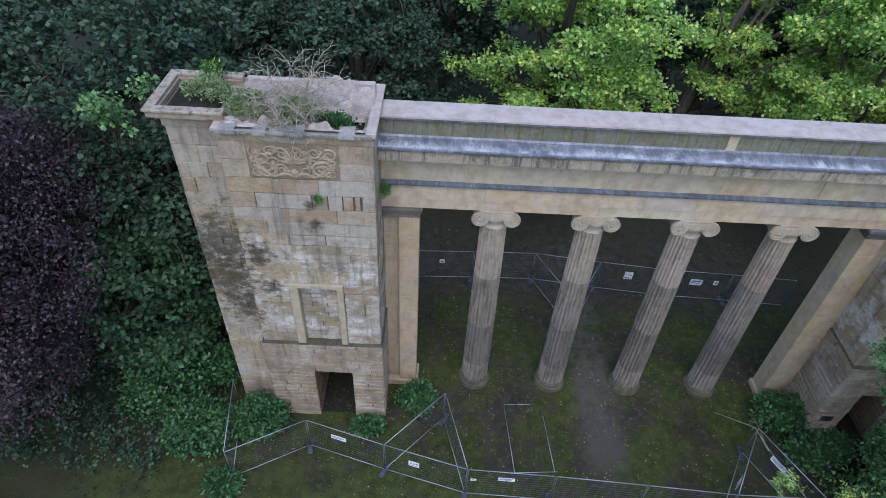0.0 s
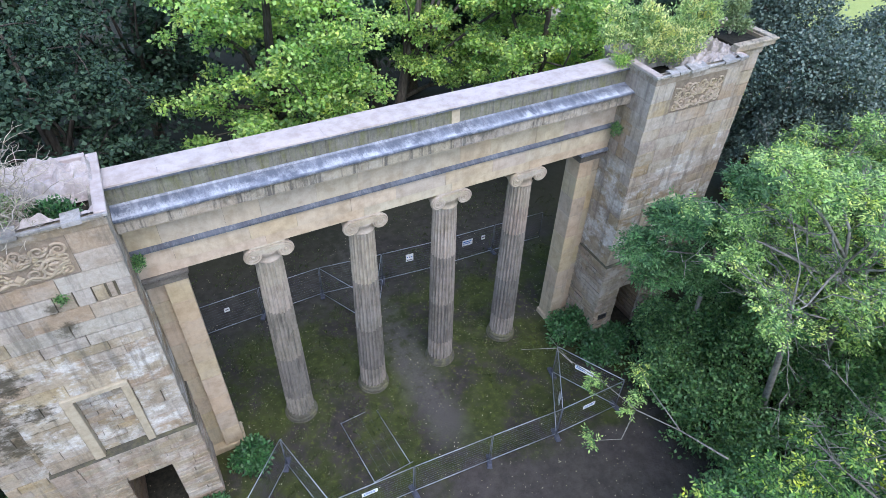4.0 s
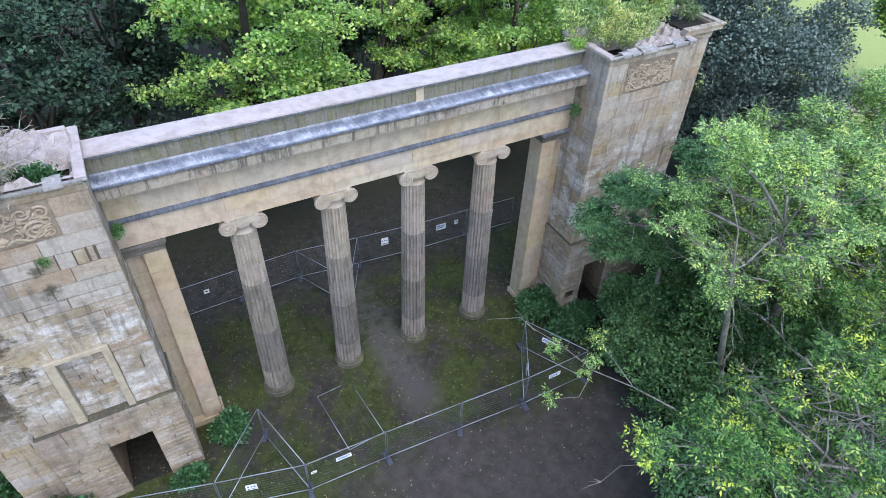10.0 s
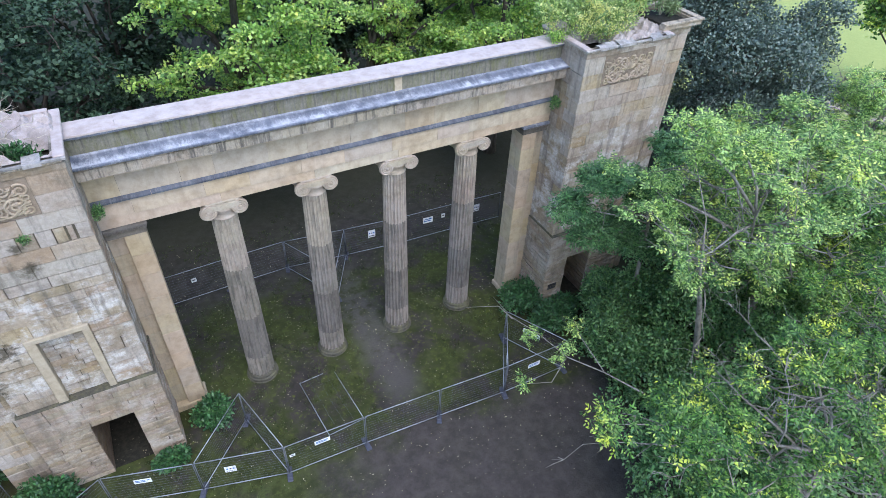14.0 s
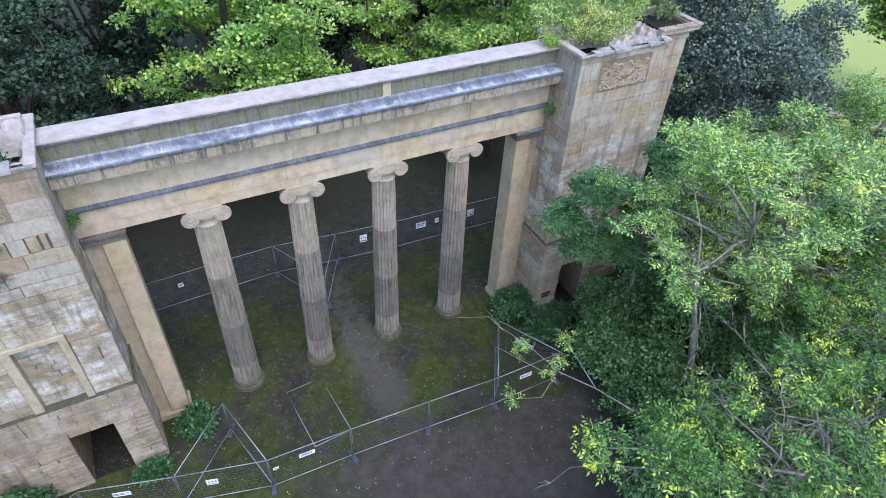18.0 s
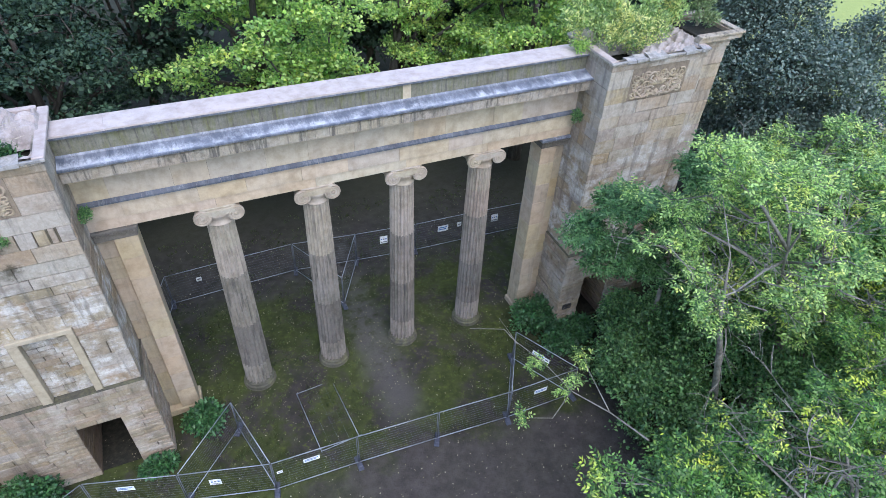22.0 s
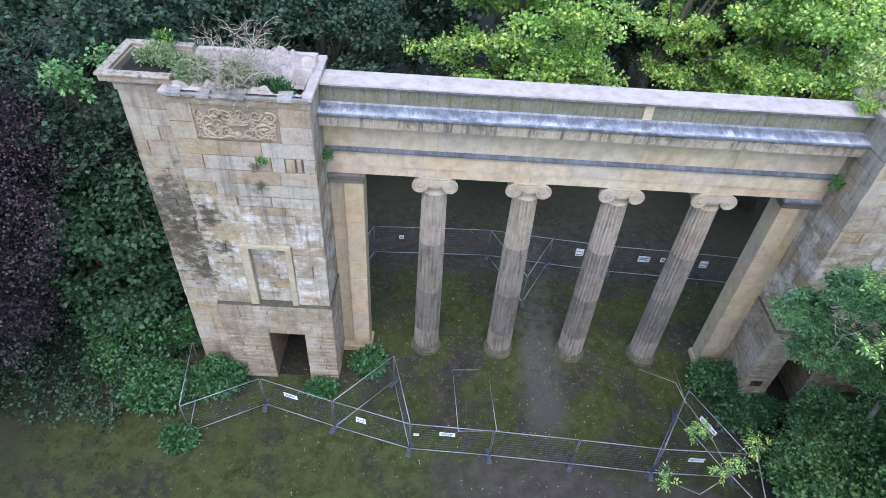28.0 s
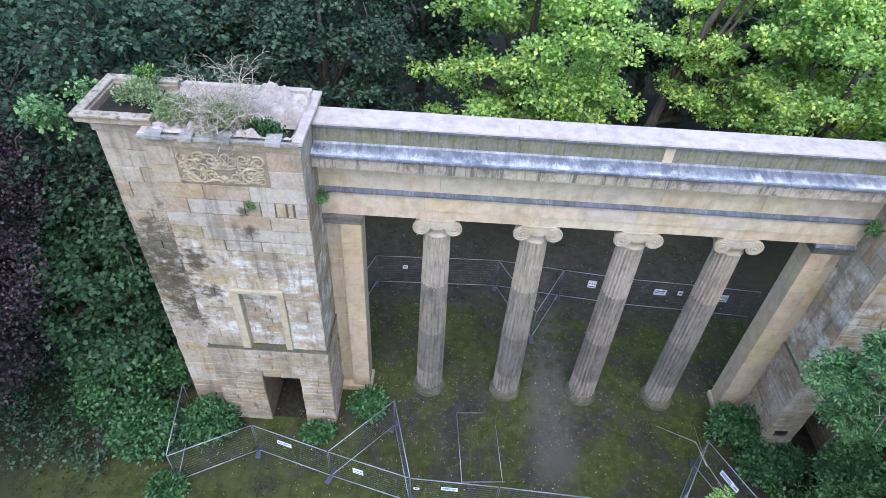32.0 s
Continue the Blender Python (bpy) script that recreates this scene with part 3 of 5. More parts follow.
def entablature():
    rng = random.Random(5)
    e = thing("entablature", (XC, 0.5, 10.2), "long sandstone entablature with lead-capped cornice and parapet", "entablature", kind="structure")
    off = Vector((XC, 0.5, 10.2))

    def run(name, profile, joints, material, label="", gap=0.008, jut=0.004, chip=0.0, parent=e):
        for a, b in zip(joints, joints[1:]):
            dy = rng.uniform(-jut, jut)
            v, f = extruded(profile, a + gap / 2, b - gap / 2, chip, rng)
            c = Vector(((a + b) / 2, profile[0][0], profile[0][1]))
            ob = part(name, mesh(name, [(x - c.x, y - c.y + dy, z - c.z) for x, y, z in v], f), material, parent, label, at=tuple(c - off))

    def joints(step, spread, shift=0.0):
        out, x = [END_L], END_L + step * 0.6 + shift
        while x < END_R - step * 0.5:
            out.append(x)
            x += step * rng.uniform(1 - spread, 1 + spread)
        return out + [END_R]

    # core
    part("core", block(END_L - XC, END_R - XC, -0.34, 0.48, -0.04, 3.37, 0), M_CORE, e)
    col_j = [END_L] + [c for c in COLS] + [END_R]
    run("architrave_block", [(0.12, 10.125), (0.12, 10.510), (0.5, 10.510), (0.5, 10.125)], col_j, M_ENTAB, jut=0.006)
    run("soffit_block", [(0.505, 10.125), (0.505, 10.510), (1.02, 10.510), (1.02, 10.125)], col_j, M_ENTAB)
    run("fascia_block", [(0.085, 10.514), (0.085, 11.060), (0.3, 11.060), (0.3, 10.514)], joints(1.9, 0.25), M_ENTAB)
    run("taenia_moulding", [(0.085, 11.063), (0.03, 11.095), (0.0, 11.146), (0.0, 11.179), (0.3, 11.179), (0.3, 11.063)], joints(1.9, 0.2), M_ENTAB)
    run("lead_flashing", [(-0.02, 11.130), (-0.02, 11.191), (0.125, 11.260), (0.2, 11.260), (0.2, 11.182), (-0.004, 11.182), (-0.004, 11.130)], joints(3.0, 0.2), M_LEAD_DARK, "dark weathered lead strip", jut=0.004)
    run("frieze_block", [(0.11, 11.264), (0.11, 12.250), (0.4, 12.250), (0.4, 11.264)], joints(1.55, 0.3), M_ENTAB, jut=0.006)
    run("bed_moulding", [(0.10, 12.254), (0.02, 12.310), (-0.02, 12.370), (-0.10, 12.410), (0.4, 12.410), (0.4, 12.254)], joints(2.2, 0.3), M_ENTAB)
    corn = [(0.3, 12.415), (-0.42, 12.415), (-0.44, 12.390), (-0.49, 12.390), (-0.49, 12.720), (-0.54, 12.777), (-0.57, 12.857), (0.3, 12.880)]
    run("cornice_block", corn, joints(1.35, 0.3), M_CORNICE, jut=0.008, chip=0.006)
    run("gutter_lead", [(-0.60, 12.823), (-0.61, 12.884), (-0.52, 12.898), (-0.25, 12.951), (-0.06, 12.986), (0.0, 13.030), (0.02, 13.030), (0.02, 12.884), (-0.585, 12.863), (-0.59, 12.823)], joints(2.3, 0.2), M_LEAD, "blue-grey lead cornice capping with white run-off stains", jut=0.003, gap=0.004)
    run("parapet_block", [(0.005, 12.898), (0.005, 13.590), (0.3, 13.590), (0.3, 12.898)], joints(1.6, 0.3), M_PARAPET, jut=0.006)
    run("coping_lead_drip", [(-0.10, 13.568), (-0.10, 13.627), (0.87, 13.627), (0.87, 13.593), (0.0, 13.593), (0.0, 13.568)], joints(3.0, 0.1), M_LEAD_DARK, "dark lead drip under the coping")
    run("coping_slab", [(-0.09, 13.630), (-0.085, 13.680), (0.40, 13.710), (0.85, 13.700), (0.85, 13.630)], joints(2.4, 0.2), M_COPING, "pale pinkish coping slab", gap=0.004, jut=0.005)
    run("back_block", [(0.985, 10.530), (0.985, 13.570), (1.04, 13.570), (1.04, 10.530)], joints(1.8, 0.3), M_CORNICE, jut=0.008)
    # one replaced, cleaner parapet stone
    part("clean_parapet_stone", block(9.25 - off.x, 9.55 - off.x, -0.012 - off.y, 0.2 - off.y, 13.004 - off.z, 13.585 - off.z, 0.008), M_ENTAB, e, "clean replacement stone in the stained parapet")


entablature()


def anta(mirror):
    rng = random.Random(11 + mirror)
    fx = (lambda x: 2 * XC - x) if mirror else (lambda x: x)
    cx = fx(-0.64)
    a = thing("anta_pilaster", (cx, 0.5, 0), "flat warm sandstone end pilaster with a sooty carved capital", "pilaster", "end pilasters")
    part("plinth", block(fx(-1.27) - cx, fx(0.10) - cx, -0.42, 0.56, 0, 0.36, 0.03), M_ANTA, a, "low stone plinth among shrubs")
    part("core", block(fx(-1.27) - cx, fx(-0.05) - cx, -0.02, 0.45, 0.3, 10.1, 0), M_CORE, a)
    z = 0.36
    while z < 9.6:
        h = min(rng.uniform(0.95, 1.25), 9.66 - z)
        if 9.66 - z - h < 0.5:
            h = 9.66 - z
        part("pilaster_stone", block(fx(-0.72) - cx, fx(0.0) - cx, -0.36 + rng.uniform(-0.006, 0.006), 0.5, z + 0.004, z + h - 0.004, 0.012), M_ANTA, a)
        part("backing_stone", block(fx(-1.27) - cx, fx(-0.725) - cx, -0.12 + rng.uniform(-0.008, 0.008), 0.5, z + 0.004, z + h - 0.004, 0.012), M_ANTA, a)
        z += h
    cap = part("capital", block(fx(-1.27) - cx, fx(0.03) - cx, -0.39, 0.5, 9.665, 9.88, 0.02), M_DARKCAP, a, "sooty carved pilaster capital band")
    part("carved_band", block(fx(-1.28) - cx, fx(0.07) - cx, -0.44, 0.52, 9.885, 9.99, 0.025), M_DARKCAP, cap, "sooty carved egg moulding")
    part("abacus", block(fx(-1.28) - cx, fx(0.10) - cx, -0.48, 0.54, 9.995, 10.115, 0.02), M_LEAD if mirror else M_DARKCAP, cap, "dark weathered top slab")
    for i in range(16):
        x = -1.2 + i * 0.078
        v, f = lathe([(0.01, -0.045), (0.03, -0.03), (0.036, 0.0), (0.028, 0.03), (0.01, 0.045)], 8)
        part("egg", mesh("egg", [(fx(x) - cx + p[0], -0.445 + p[1] * 0.8, 9.935 + p[2]) for p in v], f, True), M_DARKCAP, cap)


anta(False)
anta(True)


# ---------------------------------------------------------------- the two end piers
def scrollwork(rng):
    """Carved scrolls and leaves for the relief panel, in u (-1.28..1.28), v (-0.6..0.6); out is -y."""
    bits = []

    def curl(cx, cz, r, turns, start, sgn, thick):
        pts, rad = [], []
        for i in range(27):
            t = i / 26
            a = start + sgn * 2 * math.pi * turns * t
            q = r * (1 - 0.82 * t)
            pts.append((cx + q * math.cos(a), -0.012, cz + q * math.sin(a)))
            rad.append(thick * (1 - 0.5 * t))
        bits.append(("carved_scroll", tube(pts, rad, 5)))

    def leaf(x, z, a, l, w):
        c, s = math.cos(a), math.sin(a)
        vs = []
        for u, q, o in ((0, 0, 0), (0.35 * l, w, -0.02), (0.7 * l, w * 0.7, -0.02), (l, 0, -0.015), (0.7 * l, -w * 0.7, -0.02), (0.35 * l, -w, -0.02), (0.5 * l, 0, -0.07)):
            vs.append((x + u * c - q * s, o, z + u * s + q * c))
        bits.append(("carved_leaf", (vs, [(0, 6, 1), (1, 6, 2), (2, 6, 3), (3, 6, 4), (4, 6, 5), (5, 6, 0)])))

    for s in (-1, 1):
        curl(s * 0.80, -0.22, 0.32, 1.7, 0.5, s, 0.05)
        curl(s * 1.05, 0.30, 0.20, 1.5, 2.2, -s, 0.042)
        curl(s * 0.36, -0.30, 0.24, 1.5, 1.2, -s, 0.045)
        curl(s * 0.30, 0.28, 0.22, 1.3, 2.8, s, 0.045)
        curl(s * 0.85, 0.08, 0.24, 1.2, 4.0, s, 0.04)
        curl(s * 1.08, -0.36, 0.18, 1.6, 1.0, s, 0.04)
        curl(s * 0.62, 0.36, 0.19, 1.5, 0.4, -s, 0.04)
        curl(s * 0.56, -0.02, 0.19, 1.4, 3.4, s, 0.038)
        curl(s * 1.12, 0.02, 0.14, 1.3, 5.2, -s, 0.035)
        curl(s * 0.12, 0.40, 0.13, 1.3, 0.0, s, 0.035)
        pts = [(s * (0.05 + 0.11 * i), -0.015, -0.48 + 0.09 * math.sin(i * 0.9) + 0.003 * i * i) for i in range(11)]
        bits.append(("carved_stem", tube(pts, [0.045] * 11, 5)))
        for k in range(26):
            leaf(s * rng.uniform(0.15, 1.15), rng.uniform(-0.45, 0.4), rng.uniform(0, 6.28), rng.uniform(0.14, 0.26), rng.uniform(0.04, 0.07))
    for k in range(9):
        leaf(0.0, -0.05, math.pi / 2 + (k - 4) * 0.33, 0.42, 0.06)
    leaf(0.0, -0.2, -math.pi / 2, 0.34, 0.12)
    return bits


def pier(mirror):
    rng = random.Random(31 + 7 * mirror)
    fx = (lambda x: 2 * XC - x) if mirror else (lambda x: x)
    cx = fx(-4.4)
    p = thing("stone_pier", (cx, 0, 0), "tall weathered sandstone end pier with blind niche and small doorway" if not mirror else "tall weathered sandstone end pier overgrown on top, doorway behind shrubs", "pier", "end piers of the portico")
    B = lambda x0, x1, y0, y1, z0, z1, bev=0.012: block(fx(x0) - cx, fx(x1) - cx, y0, y1, z0, z1, bev)
    O = lambda x0, x1: min(fx(x0), fx(x1)) - cx          # left end of a front face

    def holes(spec, x0, x1):
        o = min(fx(x0), fx(x1))
        return [(min(fx(a), fx(b)) - o, max(fx(a), fx(b)) - o, c, d) for a, b, c, d in spec]

    XL, XR, YF, YB = -5.65, -1.28, -1.50, 1.35
    D0, D1, DZ = -3.92, -2.45, 3.05
    # rusticated lower storey, with the passage through it
    low = part("lower_wall", joined(B(XL - 0.02, D0 - 0.03, YF - 0.07, YB, 0, 4.70, 0), B(D1 + 0.03, XR + 0.02, YF - 0.07, YB, 0, 4.70, 0), B(D0 - 0.03, D1 + 0.03, YF - 0.07, YB, DZ + 0.03, 4.70, 0), B(D0 - 0.03, D1 + 0.03, YB - 0.35, YB, 0, DZ + 0.03, 0)), M_CORE, p)
    rust = [(i * 0.235, (i + 1) * 0.235) for i in range(13)]
    rust = [(a * 3.05 / 3.055, b * 3.05 / 3.055) for a, b in rust]
    band = rows_of(3.05, 4.70, 0.275, rng, 0.15)
    dh = [(D0, D1, -1, DZ)]
    W = XR - XL + 0.14
    face_stones(low, (O(XL - 0.07, XR + 0.07), YF - 0.07, 0), (1, 0, 0), W, rust, M_RUST, rng, "rusticated_stone", 1.25, 0.014, 0.055, holes(dh, XL - 0.07, XR + 0.07), 0.03, 0.010)
    face_stones(low, (O(XL - 0.07, XR + 0.07), YF - 0.07, 0), (1, 0, 0), W, band, M_RUST, rng, "band_stone", 1.3, 0.009, 0.055, (), 0.02, 0.008)
    for side in (0, 1):                               # returns: towards the columns, and outwards
        inner = (side == 0) != bool(mirror)           # faces +x
        xx = fx(XR + 0.02 if side == 0 else XL - 0.02) - cx
        d = (0, 1, 0) if inner else (0, -1, 0)
        y0 = YF - 0.07 if inner else YB
        face_stones(low, (xx, y0, 0), d, YB - YF + 0.07, rust + band, M_RUST, rng, "return_stone", 1.0, 0.022, 0.05, (), 0.03, 0.02)
    # added floor slab, its tone carries the dark of the passage
    part("passage_floor", B(D0 - 0.02, D1 + 0.02, YF + 0.05, YB - 0.36, -0.05, 0.03, 0.01), M_SHADE_EARTH, p, "passage floor slab, its colour darkened for the shade inside")
    # jambs of the passage
    for x, d in ((D0 - 0.03, 1), (D1 + 0.03, -1)):
        plus = (d == 1) != bool(mirror)
        face_stones(low, (fx(x) - cx, YF - 0.07 if plus else YB, 0), (0, 1, 0) if plus else (0, -1, 0), YB - YF + 0.07, rust, M_BRICK, rng, "jamb_stone", 1.2, 0.014, 0.03, (), 0.015, 0.004)
    part("ledge", B(XL - 0.075, XR + 0.075, YF - 0.13, YB, 4.705, 4.757, 0.02), M_BASE, p, "dark dirt-stained ledge over the lower storey")
    # upper wall with the blind niche
    N0, N1, NZ = -4.05, -2.74, 7.72
    core = joined(B(XL + 0.05, N0 - 0.06, YF + 0.05, YB - 0.05, 4.76, NZ, 0), B(N1 + 0.06, XR - 0.05, YF + 0.05, YB - 0.05, 4.76, NZ, 0),
                  B(N0 - 0.06, N1 + 0.06, YF + 0.21, YB - 0.05, 4.76, NZ, 0), B(XL + 0.05, XR - 0.05, YF + 0.05, YB - 0.05, NZ + 0.06, 13.2, 0))
    up = part("upper_wall", core, M_CORE, p)
    courses = rows_of(4.76, 7.9, 0.5, rng, 0.2) + rows_of(7.9, 10.6, 0.44, rng, 0.28) + rows_of(10.6, 12.32 - (0.14 if mirror else 0.07), 0.56, rng, 0.06)
    drop = 0.14 if mirror else 0.07
    relief = [(12.32 - drop, 12.93 - drop), (12.93 - drop, 13.5)]
    nh = holes([(-4.36, -2.50, 4.0, 7.9)], XL, XR)
    face_stones(up, (O(XL, XR), YF + 0.05, 0), (1, 0, 0), XR - XL, courses, M_ASHLAR, rng, "ashlar_stone", 1.3, 0.012, 0.05, nh + (holes([(-3.2, -1.0, courses[-2][0] + 0.01, courses[-2][1] - 0.01)], XL, XR) if not mirror else []), 0.012, 0.012)
    if not mirror:                                    # small stones with open joints beside the relief
        face_stones(up, (O(-3.2, XR), YF + 0.05, 0), (1, 0, 0), XR + 3.2, [courses[-2]], M_ASHLAR, rng, "ashlar_stone", 0.40, 0.034, 0.05, (), 0.02, 0.012)
    face_stones(up, (O(XL, XR), YF + 0.05, 0), (1, 0, 0), XR - XL, relief, M_ASHLAR, rng, "ashlar_stone", 1.3, 0.008, 0.05, holes([(-4.88, -2.28, 12.0, 14.0)], XL, XR), 0.014, 0.006)
    allc = courses + relief
    for side in (0, 1):
        inner = (side == 0) != bool(mirror)
        xx = fx(XR - 0.05 if side == 0 else XL + 0.05) - cx
        y0 = YF + 0.05 if inner else YB - 0.05
        ww = YB - YF - 0.1
        face_stones(up, (xx, y0, 0), (0, 1, 0) if inner else (0, -1, 0), ww, allc, M_ASHLAR, rng, "return_stone", 1.05, 0.009, 0.05, (), 0.014, 0.012)
    # niche: raised surround, small stones at its back
    part("niche_surround", joined(B(-4.36, -4.05, YF - 0.08, YF + 0.3, 4.76, 7.72, 0.02), B(-2.74, -2.50, YF - 0.08, YF + 0.3, 4.76, 7.72, 0.02), B(-4.36, -2.50, YF - 0.09, YF + 0.3, 7.724, 7.9, 0.02)), M_CAPITAL, p, "plain raised stone frame")
    nc = rows_of(4.76, 7.72, 0.24, rng, 0.2)
    face_stones(up, (O(N0, N1), YF + 0.21, 0), (1, 0, 0), N1 - N0, nc, M_ASHLAR, rng, "infill_stone", 0.75, 0.012, 0.04, (), 0.012, 0.012)
    # relief panel
    rel = part("relief_panel", B(-4.878, -2.282, YF + 0.012, YF + 0.2, 12.33 - drop, 13.496, 0.01), M_RELIEF, p, "carved scroll-and-leaf relief panel")
    mx = fx(-3.58) - cx
    for bit, (v, f) in scrollwork(rng):
        part(bit, mesh(bit, [(mx + q[0], YF + 0.006 + q[1] * 1.0, 12.92 - drop + q[2] * 0.98) for q in v], f), M_CARVED, rel)
    # cornice: moulding, then a lead-dressed edge
    for name, o, z0, z1, m in (("frieze_moulding", 0.02, 13.5, 13.73, M_RUST), ("bead_moulding", 0.05, 13.732, 13.80, M_CORNICE), ("lead_edge", 0.09, 13.802, 13.88, M_SHEET)):
        x0, x1, y0, y1 = XL - o, XR + o, YF - o, YB + o
        w = (0.30 if m is not M_SHEET else 0.0) + o
        if m is M_SHEET:
            part("side_coping", joined(B(x1 - 0.30, x1 - 0.004, y0 + w + 0.003, y1 - 0.003, z0, z1 + 0.03, 0.02), B(x0 + 0.004, x0 + 0.30, y0 + w + 0.003, y1 - 0.003, z0, z1 + 0.02, 0.02), B(x0 + 0.303, x1 - 0.303, y1 - 0.22, y1 - 0.003, z0, z1 + 0.10, 0.02)), M_COPING, p, "pale worn coping round the broken roof")
            ring = joined(B(x0, x1, y0, y0 + w, z0, z1, 0.01))
        else:
            ring = joined(B(x0, x1, y0, y0 + w, z0, z1, 0.01), B(x0, x1, y1 - w, y1, z0, z1, 0.01), B(x0, x0 + w, y0 + w, y1 - w, z0, z1, 0.01), B(x1 - w, x1, y0 + w, y1 - w, z0, z1, 0.01))
        part(name, ring, m, p, "torn grey lead sheet dressed over the cornice edge" if m is M_SHEET else "")
    for i in range(40):                                # bead course on the front
        x = XL + 0.03 + i * (XR - XL - 0.06) / 39
        part("bead", block(fx(x) - cx - 0.035, fx(x) - cx + 0.035, YF - 0.075, YF - 0.03, 13.74, 13.795, 0.012), M_CORNICE, p)
    # broken roof: a crumpled sheet over a shallow tray
    part("roof_tray", B(XL + 0.25, XR - 0.25, YF + 0.25, YB - 0.25, 13.2, 13.36, 0), M_SHADE_EARTH, p)
    nx, ny = 60, 38
    vs, fs = [], []
    for j in range(ny):
        for i in range(nx):
            x = XL + 0.1 + (XR - XL - 0.2) * i / (nx - 1)
            y = YF + 0.1 + (YB - YF - 0.2) * j / (ny - 1)
            z = 13.84 + 0.42 * noise.noise(Vector((x * 1.3, y * 2.2, mirror * 5.0))) + 0.34 * abs(noise.noise(Vector((x * 2.6, y * 4.2, 1.0)))) + 0.09 * noise.noise(Vector((x * 6, y * 9, 2.0))) + 0.04 * j / (ny - 1)
            z += 0.18 * abs(noise.noise(Vector((x * 0.9 + y * 0.8, y * 1.5 - x * 0.4, 8.0)))) * max(0.0, min(1.0, x + 4.0))
            hole = math.exp(-((x + 2.1) / 0.72) ** 4 - ((y + 0.65) / 0.55) ** 4)
            mid = math.exp(-((x + 3.7) / 1.0) ** 2 - ((y + 0.9) / 0.5) ** 2)
            z -= 1.0 * hole + 0.25 * mid
            if i in (0, nx - 1) or j in (0, ny - 1):
                z = 13.882
            vs.append((fx(x) - cx, y, max(z, 13.47)))
    fs = [(j * nx + i, j * nx + i + 1, (j + 1) * nx + i + 1, (j + 1) * nx + i) for j in range(ny - 1) for i in range(nx - 1)]
    fs = [q for q in fs if not all(vs[k][2] < 13.6 and vs[k][1] < -0.15 for k in q)]
    if mirror:
        fs = [q[::-1] for q in fs]
    part("roof_sheet", mesh("roof_sheet", vs, fs, False), M_ROOF, p, "torn and sagging grey roofing sheet")
    for i in [k for k in range(9) if rng.random() < 0.6]:   # loose sheet edges curling over the front
        x = XL + 0.15 + i * 0.47
        wv = [rng.uniform(-0.03, 0.03) for _ in range(8)]
        pr = [(YF - 0.13 + wv[0], 13.78 + wv[1]), (YF - 0.12 + wv[0], 13.895), (YF + 0.05, 13.925 + wv[2]), (YF + 0.23 + wv[3], 13.94 + 1.5 * wv[4]), (YF + 0.23 + wv[3], 13.92 + 1.5 * wv[4]), (YF + 0.05, 13.90 + wv[2]), (YF - 0.105 + wv[0], 13.885), (YF - 0.115 + wv[0], 13.78 + wv[1])]
        v, f = extruded(pr, fx(x) - cx, fx(x + 0.40 + 6 * wv[5]) - cx, 0.012, rng)
        part("sheet_flap", mesh("sheet_flap", v, [q[::-1] for q in f] if mirror else f), M_SHEET, p, "bent grey lead flap")
    # stepped-back outer wing
    WL, WF, WB = -7.30, -0.88, 0.85
    wing = part("wing_wall", joined(B(WL + 0.05, XL + 0.02, WF + 0.05, WB - 0.05, 0, 13.6, 0)), M_CORE, p)
    wc = rows_of(0, 4.74, 0.40, rng, 0.1) + [c for c in allc]
    face_stones(wing, (O(WL, XL), WF + 0.05, 0), (1, 0, 0), XL - WL, wc, M_ASHLAR, rng, "wing_stone", 1.1, 0.009, 0.05, (), 0.016, 0.012)
    outer = bool(mirror)
    face_stones(wing, (fx(WL + 0.05) - cx, WF + 0.05 if outer else WB - 0.05, 0), (0, 1, 0) if outer else (0, -1, 0), WB - WF - 0.1, wc, M_ASHLAR, rng, "wing_return_stone", 0.95, 0.015, 0.05, (), 0.016, 0.012)
    for name, o, z0, z1, m in (("wing_frieze", 0.05, 13.5, 13.76, M_RUST), ("wing_bed_moulding", 0.14, 13.762, 13.885, M_CORNICE), ("wing_corona", 0.30, 13.887, 14.08, M_RUST), ("wing_capping", 0.36, 14.082, 14.17, M_CORNICE)):
        x0, x1, y0, y1 = WL - o, XL - 0.1 if z1 < 13.886 else XL + 0.22, WF - o, WB + o
        w = min(0.10 + o, 0.30)
        part(name, joined(B(x0, x1, y0, y0 + w, z0, z1, 0.015), B(x0, x1, y1 - w, y1, z0, z1, 0.015), B(x0, x0 + w, y0 + w, y1 - w, z0, z1, 0.015)), m, p, "mossy cornice slab of the wing" if name == "wing_capping" else "")
    part("wing_roof", B(WL + 0.1, XL - 0.1, WF + 0.1, WB - 0.1, 13.9, 13.99, 0.02), M_SHADE_EARTH, p, "earth filling the wing top, darkened as a shaded recess")
    return p


pier(False)
pier(True)


